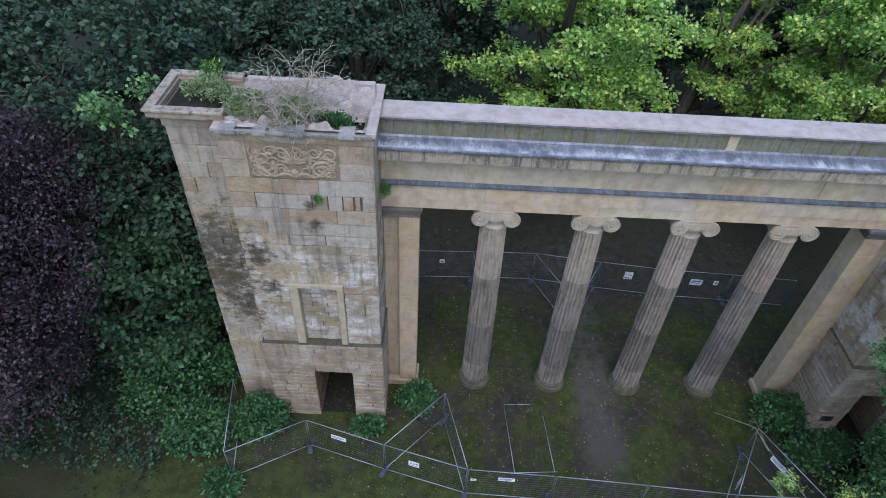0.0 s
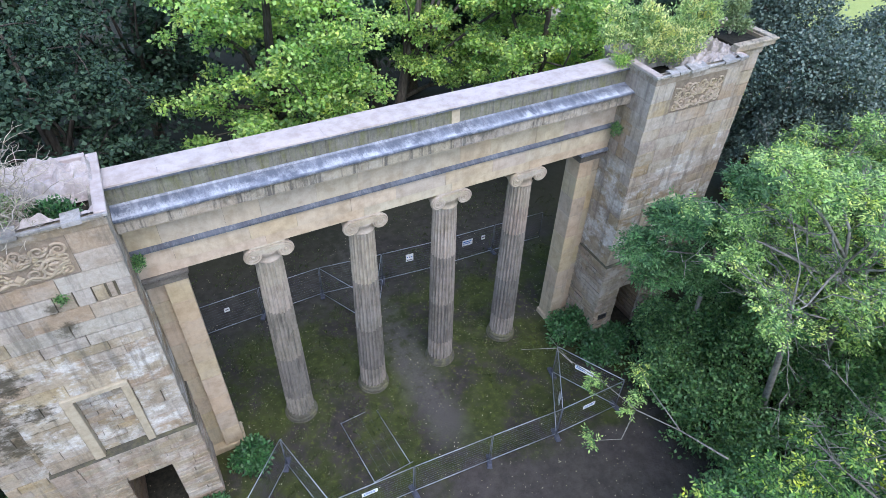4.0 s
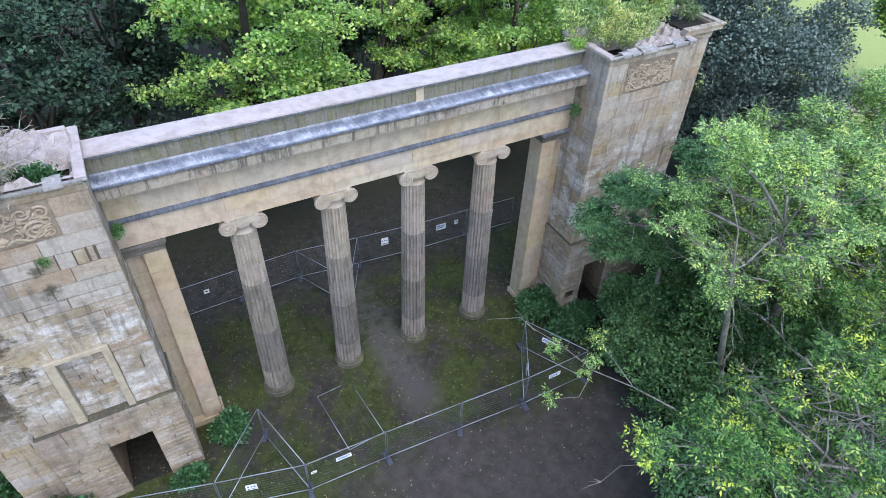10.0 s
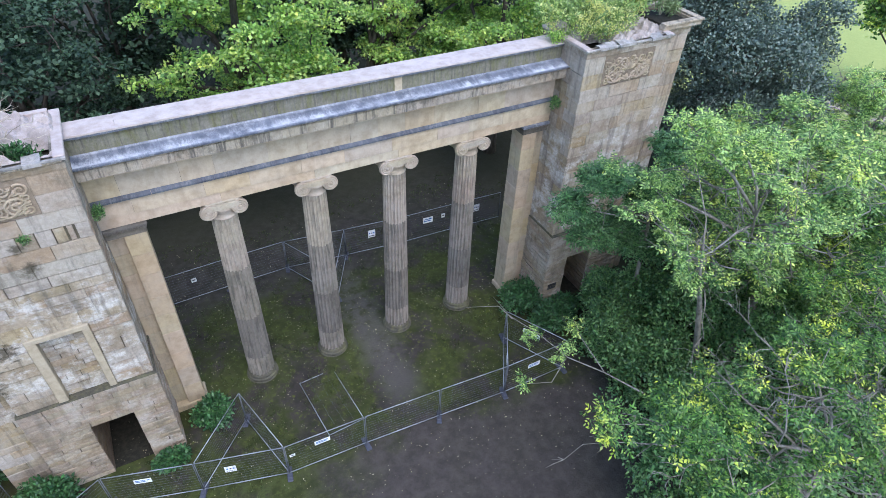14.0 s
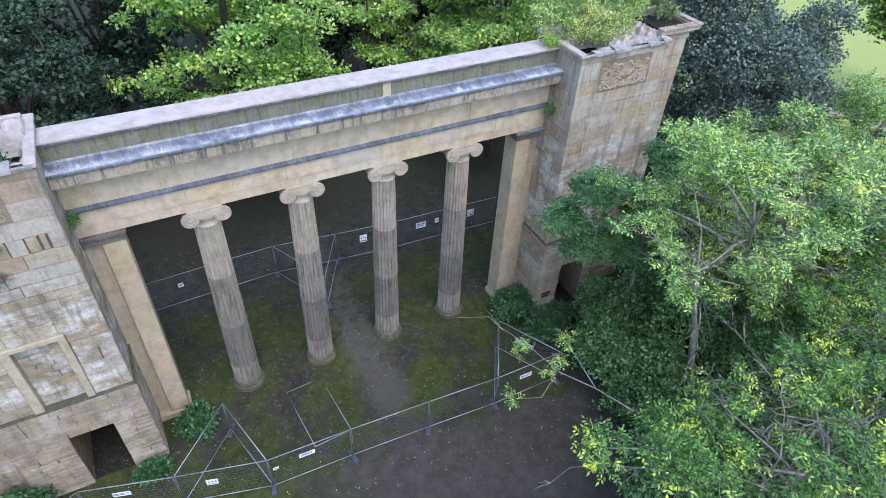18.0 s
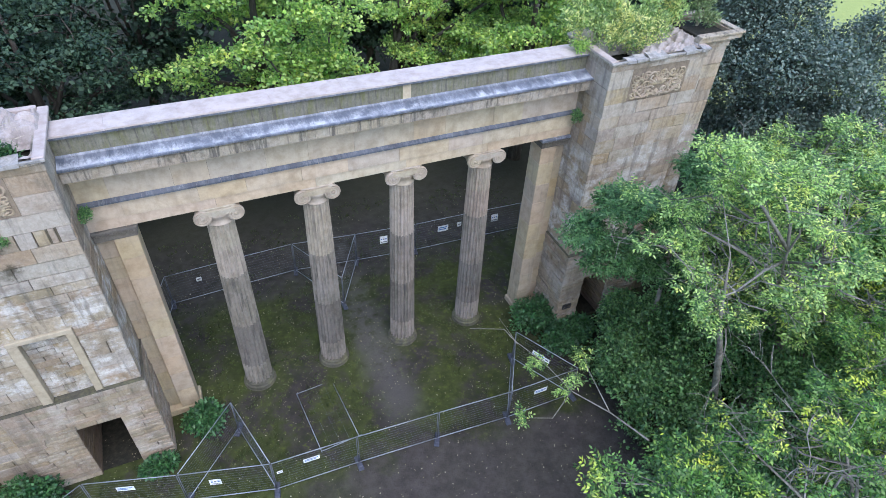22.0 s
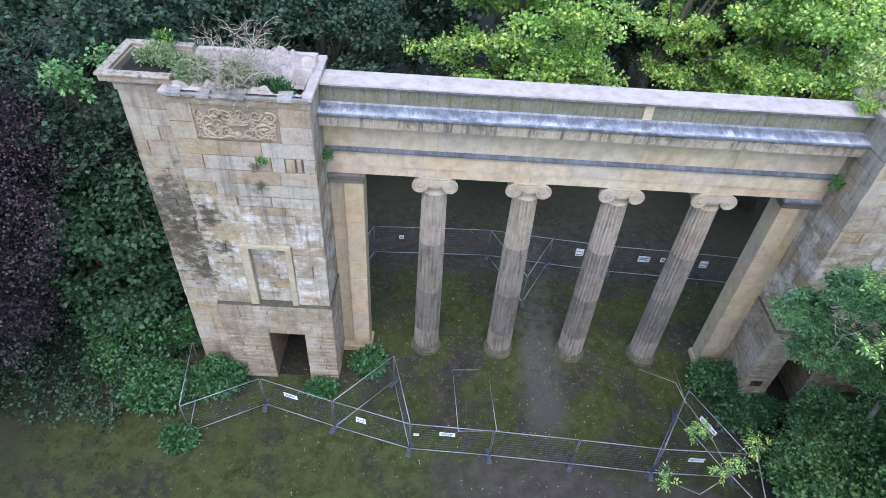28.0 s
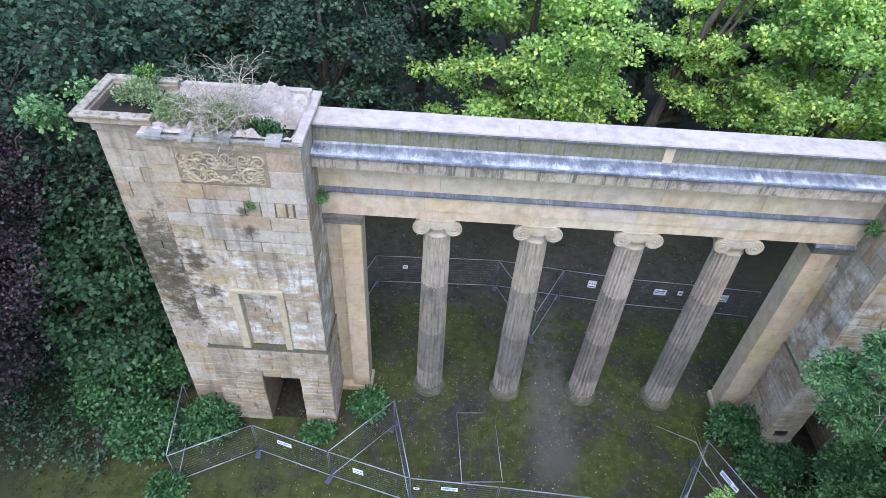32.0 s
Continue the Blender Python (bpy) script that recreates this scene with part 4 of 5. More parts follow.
# ---------------------------------------------------------------- plants
def leaves(centres, per, size, rng, spread, droop=0.25, up=0.6, slim=0.42, flat=0.7):
    """Leaves in sprays round the centres: each a folded blade of four corners. Returns verts and faces as arrays."""
    k = len(centres)
    n = k * per
    c = np.repeat(np.asarray(centres, float), per, axis=0)
    d = rng.normal(size=(n, 3))
    d[:, 2] = d[:, 2] * flat + 0.1
    d /= np.linalg.norm(d, axis=1)[:, None]
    base = c + d * spread * rng.uniform(0.15, 1.0, size=(n, 1))
    axis = d + rng.normal(size=(n, 3)) * 0.5
    axis[:, 2] -= droop
    axis /= np.linalg.norm(axis, axis=1)[:, None]
    nor = rng.normal(size=(n, 3)) * 0.55
    nor[:, 2] += up
    side = np.cross(axis, nor)
    side /= np.linalg.norm(side, axis=1)[:, None] + 1e-9
    nor = np.cross(side, axis)
    ln = size * rng.uniform(0.65, 1.25, size=(n, 1))
    w = ln * slim
    mid = base + axis * ln * 0.45 + nor * ln * 0.02
    v = np.empty((n, 4, 3))
    v[:, 0], v[:, 1] = base, mid + side * w + nor * w * 0.3
    v[:, 2], v[:, 3] = base + axis * ln, mid - side * w + nor * w * 0.3
    return v.reshape(-1, 3)


def compound(centres, per, size, rng, spread, pairs=2):
    """Pinnate leaves: a stalk's worth of paired leaflets and one at the tip."""
    k = len(centres)
    n = k * per
    c = np.repeat(np.asarray(centres, float), per, axis=0)
    d = rng.normal(size=(n, 3))
    d[:, 2] = d[:, 2] * 0.45 + 0.1
    d /= np.linalg.norm(d, axis=1)[:, None]
    base = c + d * spread * rng.uniform(0.0, 0.7, size=(n, 1))
    axis = d + rng.normal(size=(n, 3)) * 0.25
    axis[:, 2] -= 0.3
    axis /= np.linalg.norm(axis, axis=1)[:, None]
    nor = rng.normal(size=(n, 3)) * 0.3
    nor[:, 2] += 1.0
    side = np.cross(axis, nor)
    side /= np.linalg.norm(side, axis=1)[:, None] + 1e-9
    nor = np.cross(side, axis)
    L = size * rng.uniform(0.75, 1.2, size=(n, 1))
    out = []
    for i in range(pairs * 2 + 1):
        if i == pairs * 2:
            a, p0 = axis, base + axis * L * 0.82
        else:
            s = 1 if i % 2 else -1
            a = axis * 0.55 + side * s * 0.85 - nor * 0.18
            p0 = base + axis * L * (0.28 + 0.30 * (i // 2)) - nor * L * 0.05 * (i // 2)
        a = a / np.linalg.norm(a, axis=1)[:, None]
        l = L * 0.46 * rng.uniform(0.8, 1.15, size=(n, 1))
        b = np.cross(a, nor)
        b /= np.linalg.norm(b, axis=1)[:, None] + 1e-9
        v = np.empty((n, 4, 3))
        v[:, 0], v[:, 2] = p0, p0 + a * l
        v[:, 1], v[:, 3] = p0 + a * l * 0.45 + b * l * 0.22, p0 + a * l * 0.45 - b * l * 0.22
        out.append(v)
    return np.stack(out, 1).reshape(-1, 3)


def quads(name, v):
    """A mesh of loose four-cornered blades."""
    n = len(v) // 4
    me = bpy.data.meshes.new(name)
    me.vertices.add(len(v))
    me.vertices.foreach_set("co", np.asarray(v, np.float32).ravel())
    me.loops.add(4 * n)
    me.loops.foreach_set("vertex_index", np.arange(4 * n, dtype=np.int32))
    me.polygons.add(n)
    me.polygons.foreach_set("loop_start", np.arange(0, 4 * n, 4, dtype=np.int32))
    me.update(calc_edges=True)
    return me


def shell(lobes, count, rng, low=-0.35, inner=0.62):
    """Points in the outer layer of a crown of lobes, denser above; those deep inside another lobe are left out."""
    cs = np.array([l[:3] for l in lobes], float)
    rs = np.array([l[3:6] for l in lobes], float)
    area = (rs[:, 0] * rs[:, 1] + rs[:, 0] * rs[:, 2])
    idx = rng.choice(len(lobes), size=count * 2, p=area / area.sum())
    d = rng.normal(size=(count * 2, 3))
    d /= np.linalg.norm(d, axis=1)[:, None]
    d[:, 2] = np.where(d[:, 2] < low, -d[:, 2] * rng.uniform(0, 1, size=len(d)), d[:, 2])
    r = rng.uniform(inner, 1.05, size=(count * 2, 1))
    p = cs[idx] + d * rs[idx] * r
    deep = np.zeros(len(p), bool)
    for c, q in zip(cs, rs):
        deep |= ((((p - c) / q) ** 2).sum(1) < 0.30)
    return p[~deep][:count]


def lobes_in(rng, centre, radii, n, size):
    """A lobed crown inside an ellipsoid."""
    out = []
    for i in range(n):
        d = rng.normal(size=3)
        d /= np.linalg.norm(d)
        r = rng.uniform(0.35, 0.75)
        s = size * rng.uniform(0.75, 1.3)
        out.append((centre[0] + d[0] * radii[0] * r, centre[1] + d[1] * radii[1] * r, centre[2] + d[2] * radii[2] * r, s, s, s * 0.8))
    return out


def tufts_in(rng, centre, radii, n, size, front=0.0):
    """Small flat tufts of leaves through the outer part of a crown; front thins the side towards the path."""
    out = []
    while len(out) < n:
        d = rng.normal(size=3)
        d /= np.linalg.norm(d)
        r = rng.uniform(0.4, 1.0) ** 0.7
        if front and d[0] * -0.72 + d[1] * -0.35 + d[2] * 0.6 > 0.25 and rng.uniform() < front:
            continue
        s = size * rng.uniform(0.6, 1.3)
        out.append((centre[0] + d[0] * radii[0] * r, centre[1] + d[1] * radii[1] * r, centre[2] + d[2] * radii[2] * r, s, s, s * 0.5))
    return out


def tree(name, label, foot, trunk_r, lobes, leaf_material, bark, sprays, per, size, spread, seed, pinnate=False, flat=0.7, up=0.6, group="", inner=0.62, fork=0.45, twigs=0, lean=(0, 0), bare=0, spine=None):
    rng = np.random.default_rng(seed)
    t = thing(name, foot, label, "tree", group)
    f = np.array(foot, float)
    L = [(l[0] - f[0], l[1] - f[1], l[2] - f[2], *l[3:]) for l in lobes]
    top = max(l[2] for l in L)
    mid = np.array([np.mean([l[0] for l in L]), np.mean([l[1] for l in L])])
    zs = top * fork
    spine = spine or [(0, 0, -0.2), (0.02, 0.03, zs * 0.5), (mid[0] * 0.15 + lean[0], mid[1] * 0.15 + lean[1], zs), (mid[0] * 0.45, mid[1] * 0.45, zs + (top - zs) * 0.5), (mid[0] * 0.8, mid[1] * 0.8, top * 0.93)]
    part("trunk", mesh("trunk", *tube(spine, [trunk_r * 1.25, trunk_r, trunk_r * 0.75, trunk_r * 0.4, trunk_r * 0.14, trunk_r * 0.06][:len(spine)], 10), True), bark, t)
    limbs, chief = [], []
    P = np.array([l[:3] for l in L])
    pick = [int(np.argmax(P[:, 2]))]                 # limbs go to lobes far apart; the rest branch off them
    while len(pick) < min(10, len(L)):
        pick.append(int(np.argmax(np.min([((P - P[k]) ** 2).sum(1) for k in pick], axis=0))))
    order = pick + [i for i in range(len(L)) if i not in pick]
    for i in order:
        l = L[i]
        b = np.array(l[:3])
        if i in pick:
            k = 0.75 + 0.5 * rng.uniform()
            z0 = min(zs * k, l[2] - 0.2) if l[2] > zs * 0.6 else l[2] * 0.8
            s = min(1.0, max(0.0, (z0 - zs) / max(top - zs, 0.1)))
            a = np.array([mid[0] * (0.15 + 0.5 * s), mid[1] * (0.15 + 0.5 * s), z0])
            rr = trunk_r * rng.uniform(0.36, 0.5)
        else:
            c = np.array(chief)
            d2 = ((c[:, :3] - b) ** 2).sum(1) + np.where(c[:, 2] > b[2] + 0.3, 4.0, 0.0)
            a, rr = c[int(np.argmin(d2)), :3], trunk_r * rng.uniform(0.10, 0.18)
        m1 = a + (b - a) * 0.4 + np.array([*rng.normal(size=2) * 0.2, 0.2])
        m2 = a + (b - a) * 0.75 + np.array([*rng.normal(size=2) * 0.15, 0.15])
        limbs.append(tube([a, m1, m2, b], [rr, rr * 0.75, rr * 0.5, rr * 0.2], 6 if i in pick else 4))
        chief += [tuple(m1), tuple(m2), tuple(b)]
        for q in range(2 + twigs):
            d = rng.normal(size=3)
            d[2] = abs(d[2]) * 0.6
            d /= np.linalg.norm(d)
            e = b + d * np.array(l[3:6]) * rng.uniform(0.75, 1.05)
            s0 = m2 + (b - m2) * rng.uniform(0, 1)
            limbs.append(tube([s0, (s0 + e) / 2 + rng.normal(size=3) * 0.1, e], [rr * 0.35, rr * 0.22, rr * 0.08], 3))
    for q in range(bare):
        l = L[int(rng.integers(len(L)))]
        p0 = np.array(l[:3]) * np.array([0.7, 0.7, 0.88])
        d = rng.normal(size=3) * np.array([1, 1, 0.35])
        for s in range(3):
            d = d / np.linalg.norm(d)
            p1 = p0 + d * rng.uniform(0.7, 1.3)
            limbs.append(tube([p0, (p0 + p1) / 2 + rng.normal(size=3) * 0.08, p1], [0.03 / (1 + s), 0.026 / (1 + s), 0.022 / (1 + s)], 5))
            for _ in range(3):
                e = d + rng.normal(size=3) * 0.7
                e = p1 + e / np.linalg.norm(e) * rng.uniform(0.4, 0.9)
                limbs.append(tube([p1, (p1 + e) / 2 + rng.normal(size=3) * 0.06, e], [0.012, 0.010, 0.005], 4))
            d = d + rng.normal(size=3) * 0.35
            p0 = p1
    part("branchwork", mesh("branchwork", *merge(limbs), True), bark, t)
    c = shell(L, sprays, rng, inner=inner)
    v = compound(c, per, size, rng, spread) if pinnate else leaves(c, per, size, rng, spread, 0.3, up, 0.42, flat)
    part("crown", quads("crown", v), leaf_material, t)
    return t


def bush(label, foot, radii, leaf_material, sprays, per, size, seed, name="shrub", category="shrub", group=""):
    rng = np.random.default_rng(seed)
    t = thing(name, foot, label, category, group)
    lobes = [(0, 0, radii[2] * 0.45, radii[0] * 0.7, radii[1] * 0.7, radii[2] * 0.55)]
    for i in range(7):
        a = i * 0.9 + rng.uniform(0, 0.5)
        q = rng.uniform(0.35, 0.6)
        s = rng.uniform(0.35, 0.55)
        lobes.append((radii[0] * q * math.cos(a), radii[1] * q * math.sin(a), radii[2] * rng.uniform(0.25, 0.65), radii[0] * s, radii[1] * s, radii[2] * s * 0.8))
    stems = []
    for i in range(9):
        l = lobes[i % len(lobes)]
        stems.append(tube([(0.05 * i - 0.2, 0.03 * i - 0.1, -0.05), (l[0] * 0.5, l[1] * 0.5, l[2] * 0.6), (l[0], l[1], l[2])], [0.03, 0.022, 0.008], 5))
    part("stem", mesh("stem", *merge(stems)), M_BARK, t)
    c = shell(lobes, sprays, rng, low=-0.6, inner=0.5)
    c = c[c[:, 2] > 0.05]
    part("foliage", quads("foliage", leaves(c, per, size, rng, size * 1.6, 0.2, 0.8, 0.3)), leaf_material, t)
    return t


def woods():
    R = np.random.default_rng(99)
    # sunlit lime-green maples behind the colonnade
    for seed, foot, centre, radii, n, size in (
        (1, (6.5, 15.5, 0), (6.4, 12.8, 10.2), (5.4, 4.6, 6.8), 64, 1.05),
        (2, (14.4, 16.5, 0), (18.4, 17.0, 10.6), (3.9, 4.2, 6.0), 34, 1.2),
        (3, (22.5, 13.0, 0), (21.5, 10.8, 9.8), (4.4, 4.2, 6.2), 40, 1.2),
    ):
        lb = tufts_in(np.random.default_rng(seed), centre, radii, n * 2, size * 0.8)
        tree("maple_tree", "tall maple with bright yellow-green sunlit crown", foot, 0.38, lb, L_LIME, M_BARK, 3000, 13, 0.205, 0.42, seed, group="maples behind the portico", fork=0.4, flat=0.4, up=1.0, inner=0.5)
    # dark broadleaves behind and beside
    for seed, foot, centre, radii, n, size, sp in (
        (11, (-4.0, 15.0, 0), (-4.0, 14.0, 8.5), (5.4, 4.4, 6.4), 60, 0.95, 2100),
        (12, (-11.5, 6.5, 0), (-11.0, 6.0, 8.8), (5.0, 5.0, 6.6), 76, 0.9, 2500),
        (13, (-12.0, 1.0, 0), (-11.0, 1.2, 4.2), (2.5, 2.7, 3.8), 30, 0.75, 1700),
        (14, (0.5, 24.0, 0), (0.5, 22.0, 9.0), (6.0, 4.0, 7.0), 18, 2.0, 2200),
        (15, (10.0, 27.0, 0), (10.0, 26.0, 8.0), (6.0, 4.0, 6.0), 16, 2.0, 2200),
        (16, (-15.0, 20.0, 0), (-15.0, 19.0, 8.0), (6.0, 4.0, 7.0), 16, 2.0, 2000),
        (17, (20.0, 26.0, 0), (20.0, 24.0, 8.0), (6.0, 5.0, 7.0), 16, 2.0, 2200),
    ):
        near = seed < 14
        lb = tufts_in(np.random.default_rng(seed), centre, radii, int(n * 2.8), size * 0.95) if near else lobes_in(np.random.default_rng(seed), centre, radii, n, size)
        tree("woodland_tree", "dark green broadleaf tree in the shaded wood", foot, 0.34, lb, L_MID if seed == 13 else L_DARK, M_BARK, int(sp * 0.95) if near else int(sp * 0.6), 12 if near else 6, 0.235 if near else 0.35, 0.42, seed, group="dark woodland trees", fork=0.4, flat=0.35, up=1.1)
    lb = lobes_in(np.random.default_rng(21), (-15.3, -1.4, 8.0), (4.6, 6.4, 7.8), 90, 1.6)
    tree("copper_beech", "dark purple-leaved copper beech", (-16.5, -2.5, 0), 0.45, lb, L_COPPER, M_BARK, 7500, 12, 0.12, 0.42, 21, fork=0.3)
    for seed, foot, centre, radii in ((31, (33, 4.5, 0), (33.5, 3.5, 8.0), (7.0, 6.2, 7.6)), (32, (40, 16, 0), (39, 15, 9.0), (6.0, 6.0, 7.0))):
        lb = lobes_in(np.random.default_rng(seed), centre, radii, 48, 1.7)
        tree("holm_oak", "dense grey-green evergreen oak", foot, 0.5, lb, L_OAK, M_BARK, 6500 if seed == 31 else 3000, 13, 0.16, 0.42, seed, group="evergreen oaks", fork=0.3)
    # the wood goes on behind: the same trees again, turned and a little larger or smaller
    kinds = [o for o in scene.objects if o.name.startswith("woodland_tree")][3:]
    spots = [(-22, 12), (-27, 2), (-24, -8), (-9, 20), (-20, 26), (-6, 29), (4, 31), (14, 33), (24, 33), (27, 22), (33, 28), (30, 16), (-30, 20), (40, 36), (-34, -4), (16, 24), (50, 34), (3, 40), (20, 42)]
    for i, (x, y) in enumerate(spots):
        k = 0.95 + 0.3 * ((i * 37) % 10) / 10
        copy_thing(kinds[i % len(kinds)], pose(x, y, 0, 0, 0, i * 67)).scale = (k, k, k)
    lb = [(-10.1, 1.0, 12.9, 0.55, 0.5, 0.4), (-10.5, 1.3, 12.5, 0.6, 0.5, 0.4), (-9.7, 0.9, 12.3, 0.5, 0.5, 0.4), (-9.0, 1.6, 13.3, 0.5, 0.5, 0.4)]
    tree("young_maple", "slender young maple with green leaf tufts", (-11.6, 3.4, 0), 0.06, lb, L_UNDER, M_BARK, 60, 12, 0.16, 0.25, 52, fork=0.75, flat=0.4, up=1.0)
    lb = lobes_in(np.random.default_rng(51), (57.8, 7.2, 7.5), (4.5, 4.5, 3.0), 20, 1.3)
    tree("park_tree", "light green park tree standing on the far lawn", (56.3, 5.5, 0), 0.25, lb, L_ASH, M_BARK, 1100, 10, 0.3, 0.5, 51, fork=0.5)
    # young ashes in front of the far pier
    ash = (
        (41, (20.2, -9.0, 0), 0.14, [(15.9, -7.6, 13.9, 0.8, 0.8, 0.6), (16.6, -8.6, 13.4, 0.8, 0.8, 0.6), (17.9, -8.8, 13.2, 0.9, 0.8, 0.6)] + tufts_in(np.random.default_rng(141), (17.3, -8.5, 11.3), (3.6, 3.6, 2.9), 52, 0.46, 0.6), 260),
        (42, (22.0, -9.0, 0), 0.2, tufts_in(np.random.default_rng(42), (22.6, -7.6, 9.0), (4.6, 4.8, 3.6), 130, 0.5), 860),
        (43, (16.0, -16.0, 0), 0.13, tufts_in(np.random.default_rng(143), (15.2, -15.0, 8.8), (4.8, 3.0, 1.9), 62, 0.44) + [(9.4, -12.9, 9.4, 0.6, 0.6, 0.4), (11.0, -13.9, 9.4, 0.8, 0.8, 0.5), (12.0, -12.8, 8.6, 0.8, 0.7, 0.5)], 350),
        (44, (25.5, -13.5, 0), 0.2, tufts_in(np.random.default_rng(44), (24.5, -13.2, 8.6), (5.0, 4.8, 3.2), 120, 0.52), 760),
        (45, (28.0, -3.5, 0), 0.2, tufts_in(np.random.default_rng(45), (27.0, -4.5, 7.0), (4.8, 4.4, 3.6), 110, 0.58), 700),
        (46, (32.0, -8.0, 0), 0.2, tufts_in(np.random.default_rng(46), (31.5, -8.5, 7.4), (4.8, 4.6, 3.6), 100, 0.6), 640),
        (48, (38.0, -3.0, 0), 0.2, tufts_in(np.random.default_rng(48), (38.0, -3.5, 7.0), (5.0, 4.6, 3.8), 80, 0.75), 560),
        (50, (36.5, 2.0, 0), 0.2, tufts_in(np.random.default_rng(50), (37.0, 0.0, 5.5), (4.6, 3.6, 3.4), 64, 0.75), 440),
        (49, (42.0, -12.0, 0), 0.2, tufts_in(np.random.default_rng(49), (41.0, -11.5, 7.0), (5.0, 4.6, 3.8), 70, 0.8), 440),
        (47, (22.0, -17.0, 0), 0.2, tufts_in(np.random.default_rng(47), (20.0, -14.5, 7.8), (3.8, 3.4, 2.6), 52, 0.46), 250),
    )
    low = [(14.1, -5.0, 9.6, 0.8, 0.7, 0.5), (15.2, -5.2, 10.6, 0.9, 0.8, 0.6), (16.4, -4.6, 7.9, 0.9, 0.8, 0.6), (17.4, -4.8, 7.0, 0.9, 0.8, 0.6), (15.3, -5.2, 8.0, 0.8, 0.7, 0.6), (18.5, -5.0, 9.0, 1.0, 0.8, 0.7), (17.0, -5.2, 9.8, 0.9, 0.8, 0.6), (18.6, -5.2, 11.2, 0.9, 0.9, 0.6), (19.2, -4.6, 5.6, 1.0, 0.8, 0.7)]
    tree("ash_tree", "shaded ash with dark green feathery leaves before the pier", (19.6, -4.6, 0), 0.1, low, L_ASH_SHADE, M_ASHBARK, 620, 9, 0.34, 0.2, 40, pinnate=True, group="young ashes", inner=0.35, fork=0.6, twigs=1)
    lean_spine = [(0, 0, -0.2), (-1.2, -0.15, 3.0), (-2.9, -0.45, 6.8), (-4.14, -0.64, 9.3), (-4.3, -0.2, 11.4), (-4.3, 1.2, 13.4)]
    for seed, foot, r, lb, sp in ash:
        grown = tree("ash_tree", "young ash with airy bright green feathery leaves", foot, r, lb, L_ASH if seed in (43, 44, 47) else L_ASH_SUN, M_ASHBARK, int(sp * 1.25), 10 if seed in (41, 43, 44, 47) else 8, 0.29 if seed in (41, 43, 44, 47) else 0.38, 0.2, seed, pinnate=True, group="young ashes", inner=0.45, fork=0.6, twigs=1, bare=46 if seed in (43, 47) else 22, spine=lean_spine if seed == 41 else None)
        if seed == 43:                                # slender low boughs reaching out over the fence
            o = np.array(foot, float)
            for way in ([(11.81, -3.94, 5.0), (11.79, -5.3, 5.1), (12.21, -6.64, 5.2), (12.25, -8.34, 5.6), (12.61, -9.84, 6.2), (12.62, -11.45, 7.0)], [(13.66, -6.79, 5.6), (13.22, -7.89, 5.7), (12.61, -9.77, 6.2)], [(10.48, -3.98, 5.0), (11.69, -4.55, 5.05), (11.79, -5.43, 5.1)], [(10.29, -8.52, 5.4), (11.11, -8.94, 5.5), (12.14, -8.37, 5.6)]):
                n = len(way)
                part("bough", mesh("bough", *tube([np.array(q) - o for q in way], [0.008 + 0.022 * i / max(n - 1, 3) for i in range(n)], 6), True), M_ASHBARK, grown)
            rb = np.random.default_rng(7)
            c = np.concatenate([np.array(q) - o + rb.normal(size=(5, 3)) * np.array([0.16, 0.16, 0.1]) for q in [(12.02, -6.43, 5.25), (13.61, -6.86, 5.65), (12.11, -8.23, 5.6), (10.34, -8.59, 5.45), (12.68, -7.94, 5.7), (13.37, -7.49, 5.7), (12.05, -6.7, 5.2)]])
            tagged(part("bough_leaves", quads("bough_leaves", compound(c, 5, 0.27, rb, 0.1)), L_ASH_SUN, grown), kind="stuff")
    # understorey
    for i, (x, y, rx, ry, rz) in enumerate(((20.0, -4.6, 2.2, 1.8, 4.0), (23.0, -5.5, 2.4, 2.2, 5.5), (17.8, -5.6, 1.6, 1.5, 3.2), (20.4, -7.6, 2.6, 2.4, 6.0), (17.4, -11.4, 2.6, 2.4, 5.5), (21.5, -11.5, 2.8, 2.6, 6.5), (14.8, -12.6, 2.2, 2.0, 4.6), (17.6, -8.4, 2.2, 2.0, 4.2), (24.5, -9.5, 2.6, 2.4, 6.5), (19.4, -3.0, 1.2, 0.9, 2.4), (26.0, -8.0, 2.6, 2.4, 4.5), (13.4, -15.5, 2.0, 1.8, 4.5), (18.0, -15.0, 2.4, 2.0, 5.0), (30.0, -4.0, 2.6, 2.4, 4.5))):
        bush("mid-green leafy understorey shrub under the ashes", (x, y, 0), (rx, ry, rz), L_UNDER, 640, 12, 0.165, 200 + i, "understorey_shrub", group="understorey shrubs")
    for i, (x, y, rx, ry, rz) in enumerate(((0.1, -0.9, 0.75, 0.6, 1.1), (-6.3, -2.3, 1.5, 1.1, 1.5), (16.0, -1.0, 1.5, 1.0, 1.3), (16.7, -2.6, 1.2, 0.9, 0.9), (-1.9, -2.2, 0.6, 0.3, 0.45), (17.6, -2.3, 0.8, 0.6, 0.7), (-8.6, -3.0, 1.6, 1.4, 2.0), (-10.2, -1.2, 2.0, 1.8, 3.0), (-8.4, 0.0, 1.0, 1.0, 1.8), (-7.2, -4.9, 0.6, 0.5, 0.45))):
        bush("glossy dark green laurel against the stonework", (x, y, 0), (rx, ry, rz), L_LAUREL, 420, 10, 0.17, 300 + i, "laurel_shrub", group="laurels round the piers")


woods()


# ---------------------------------------------------------------- fences
def bar(a, b, r, sides=6):
    return tube([a, b], [r, r], sides)


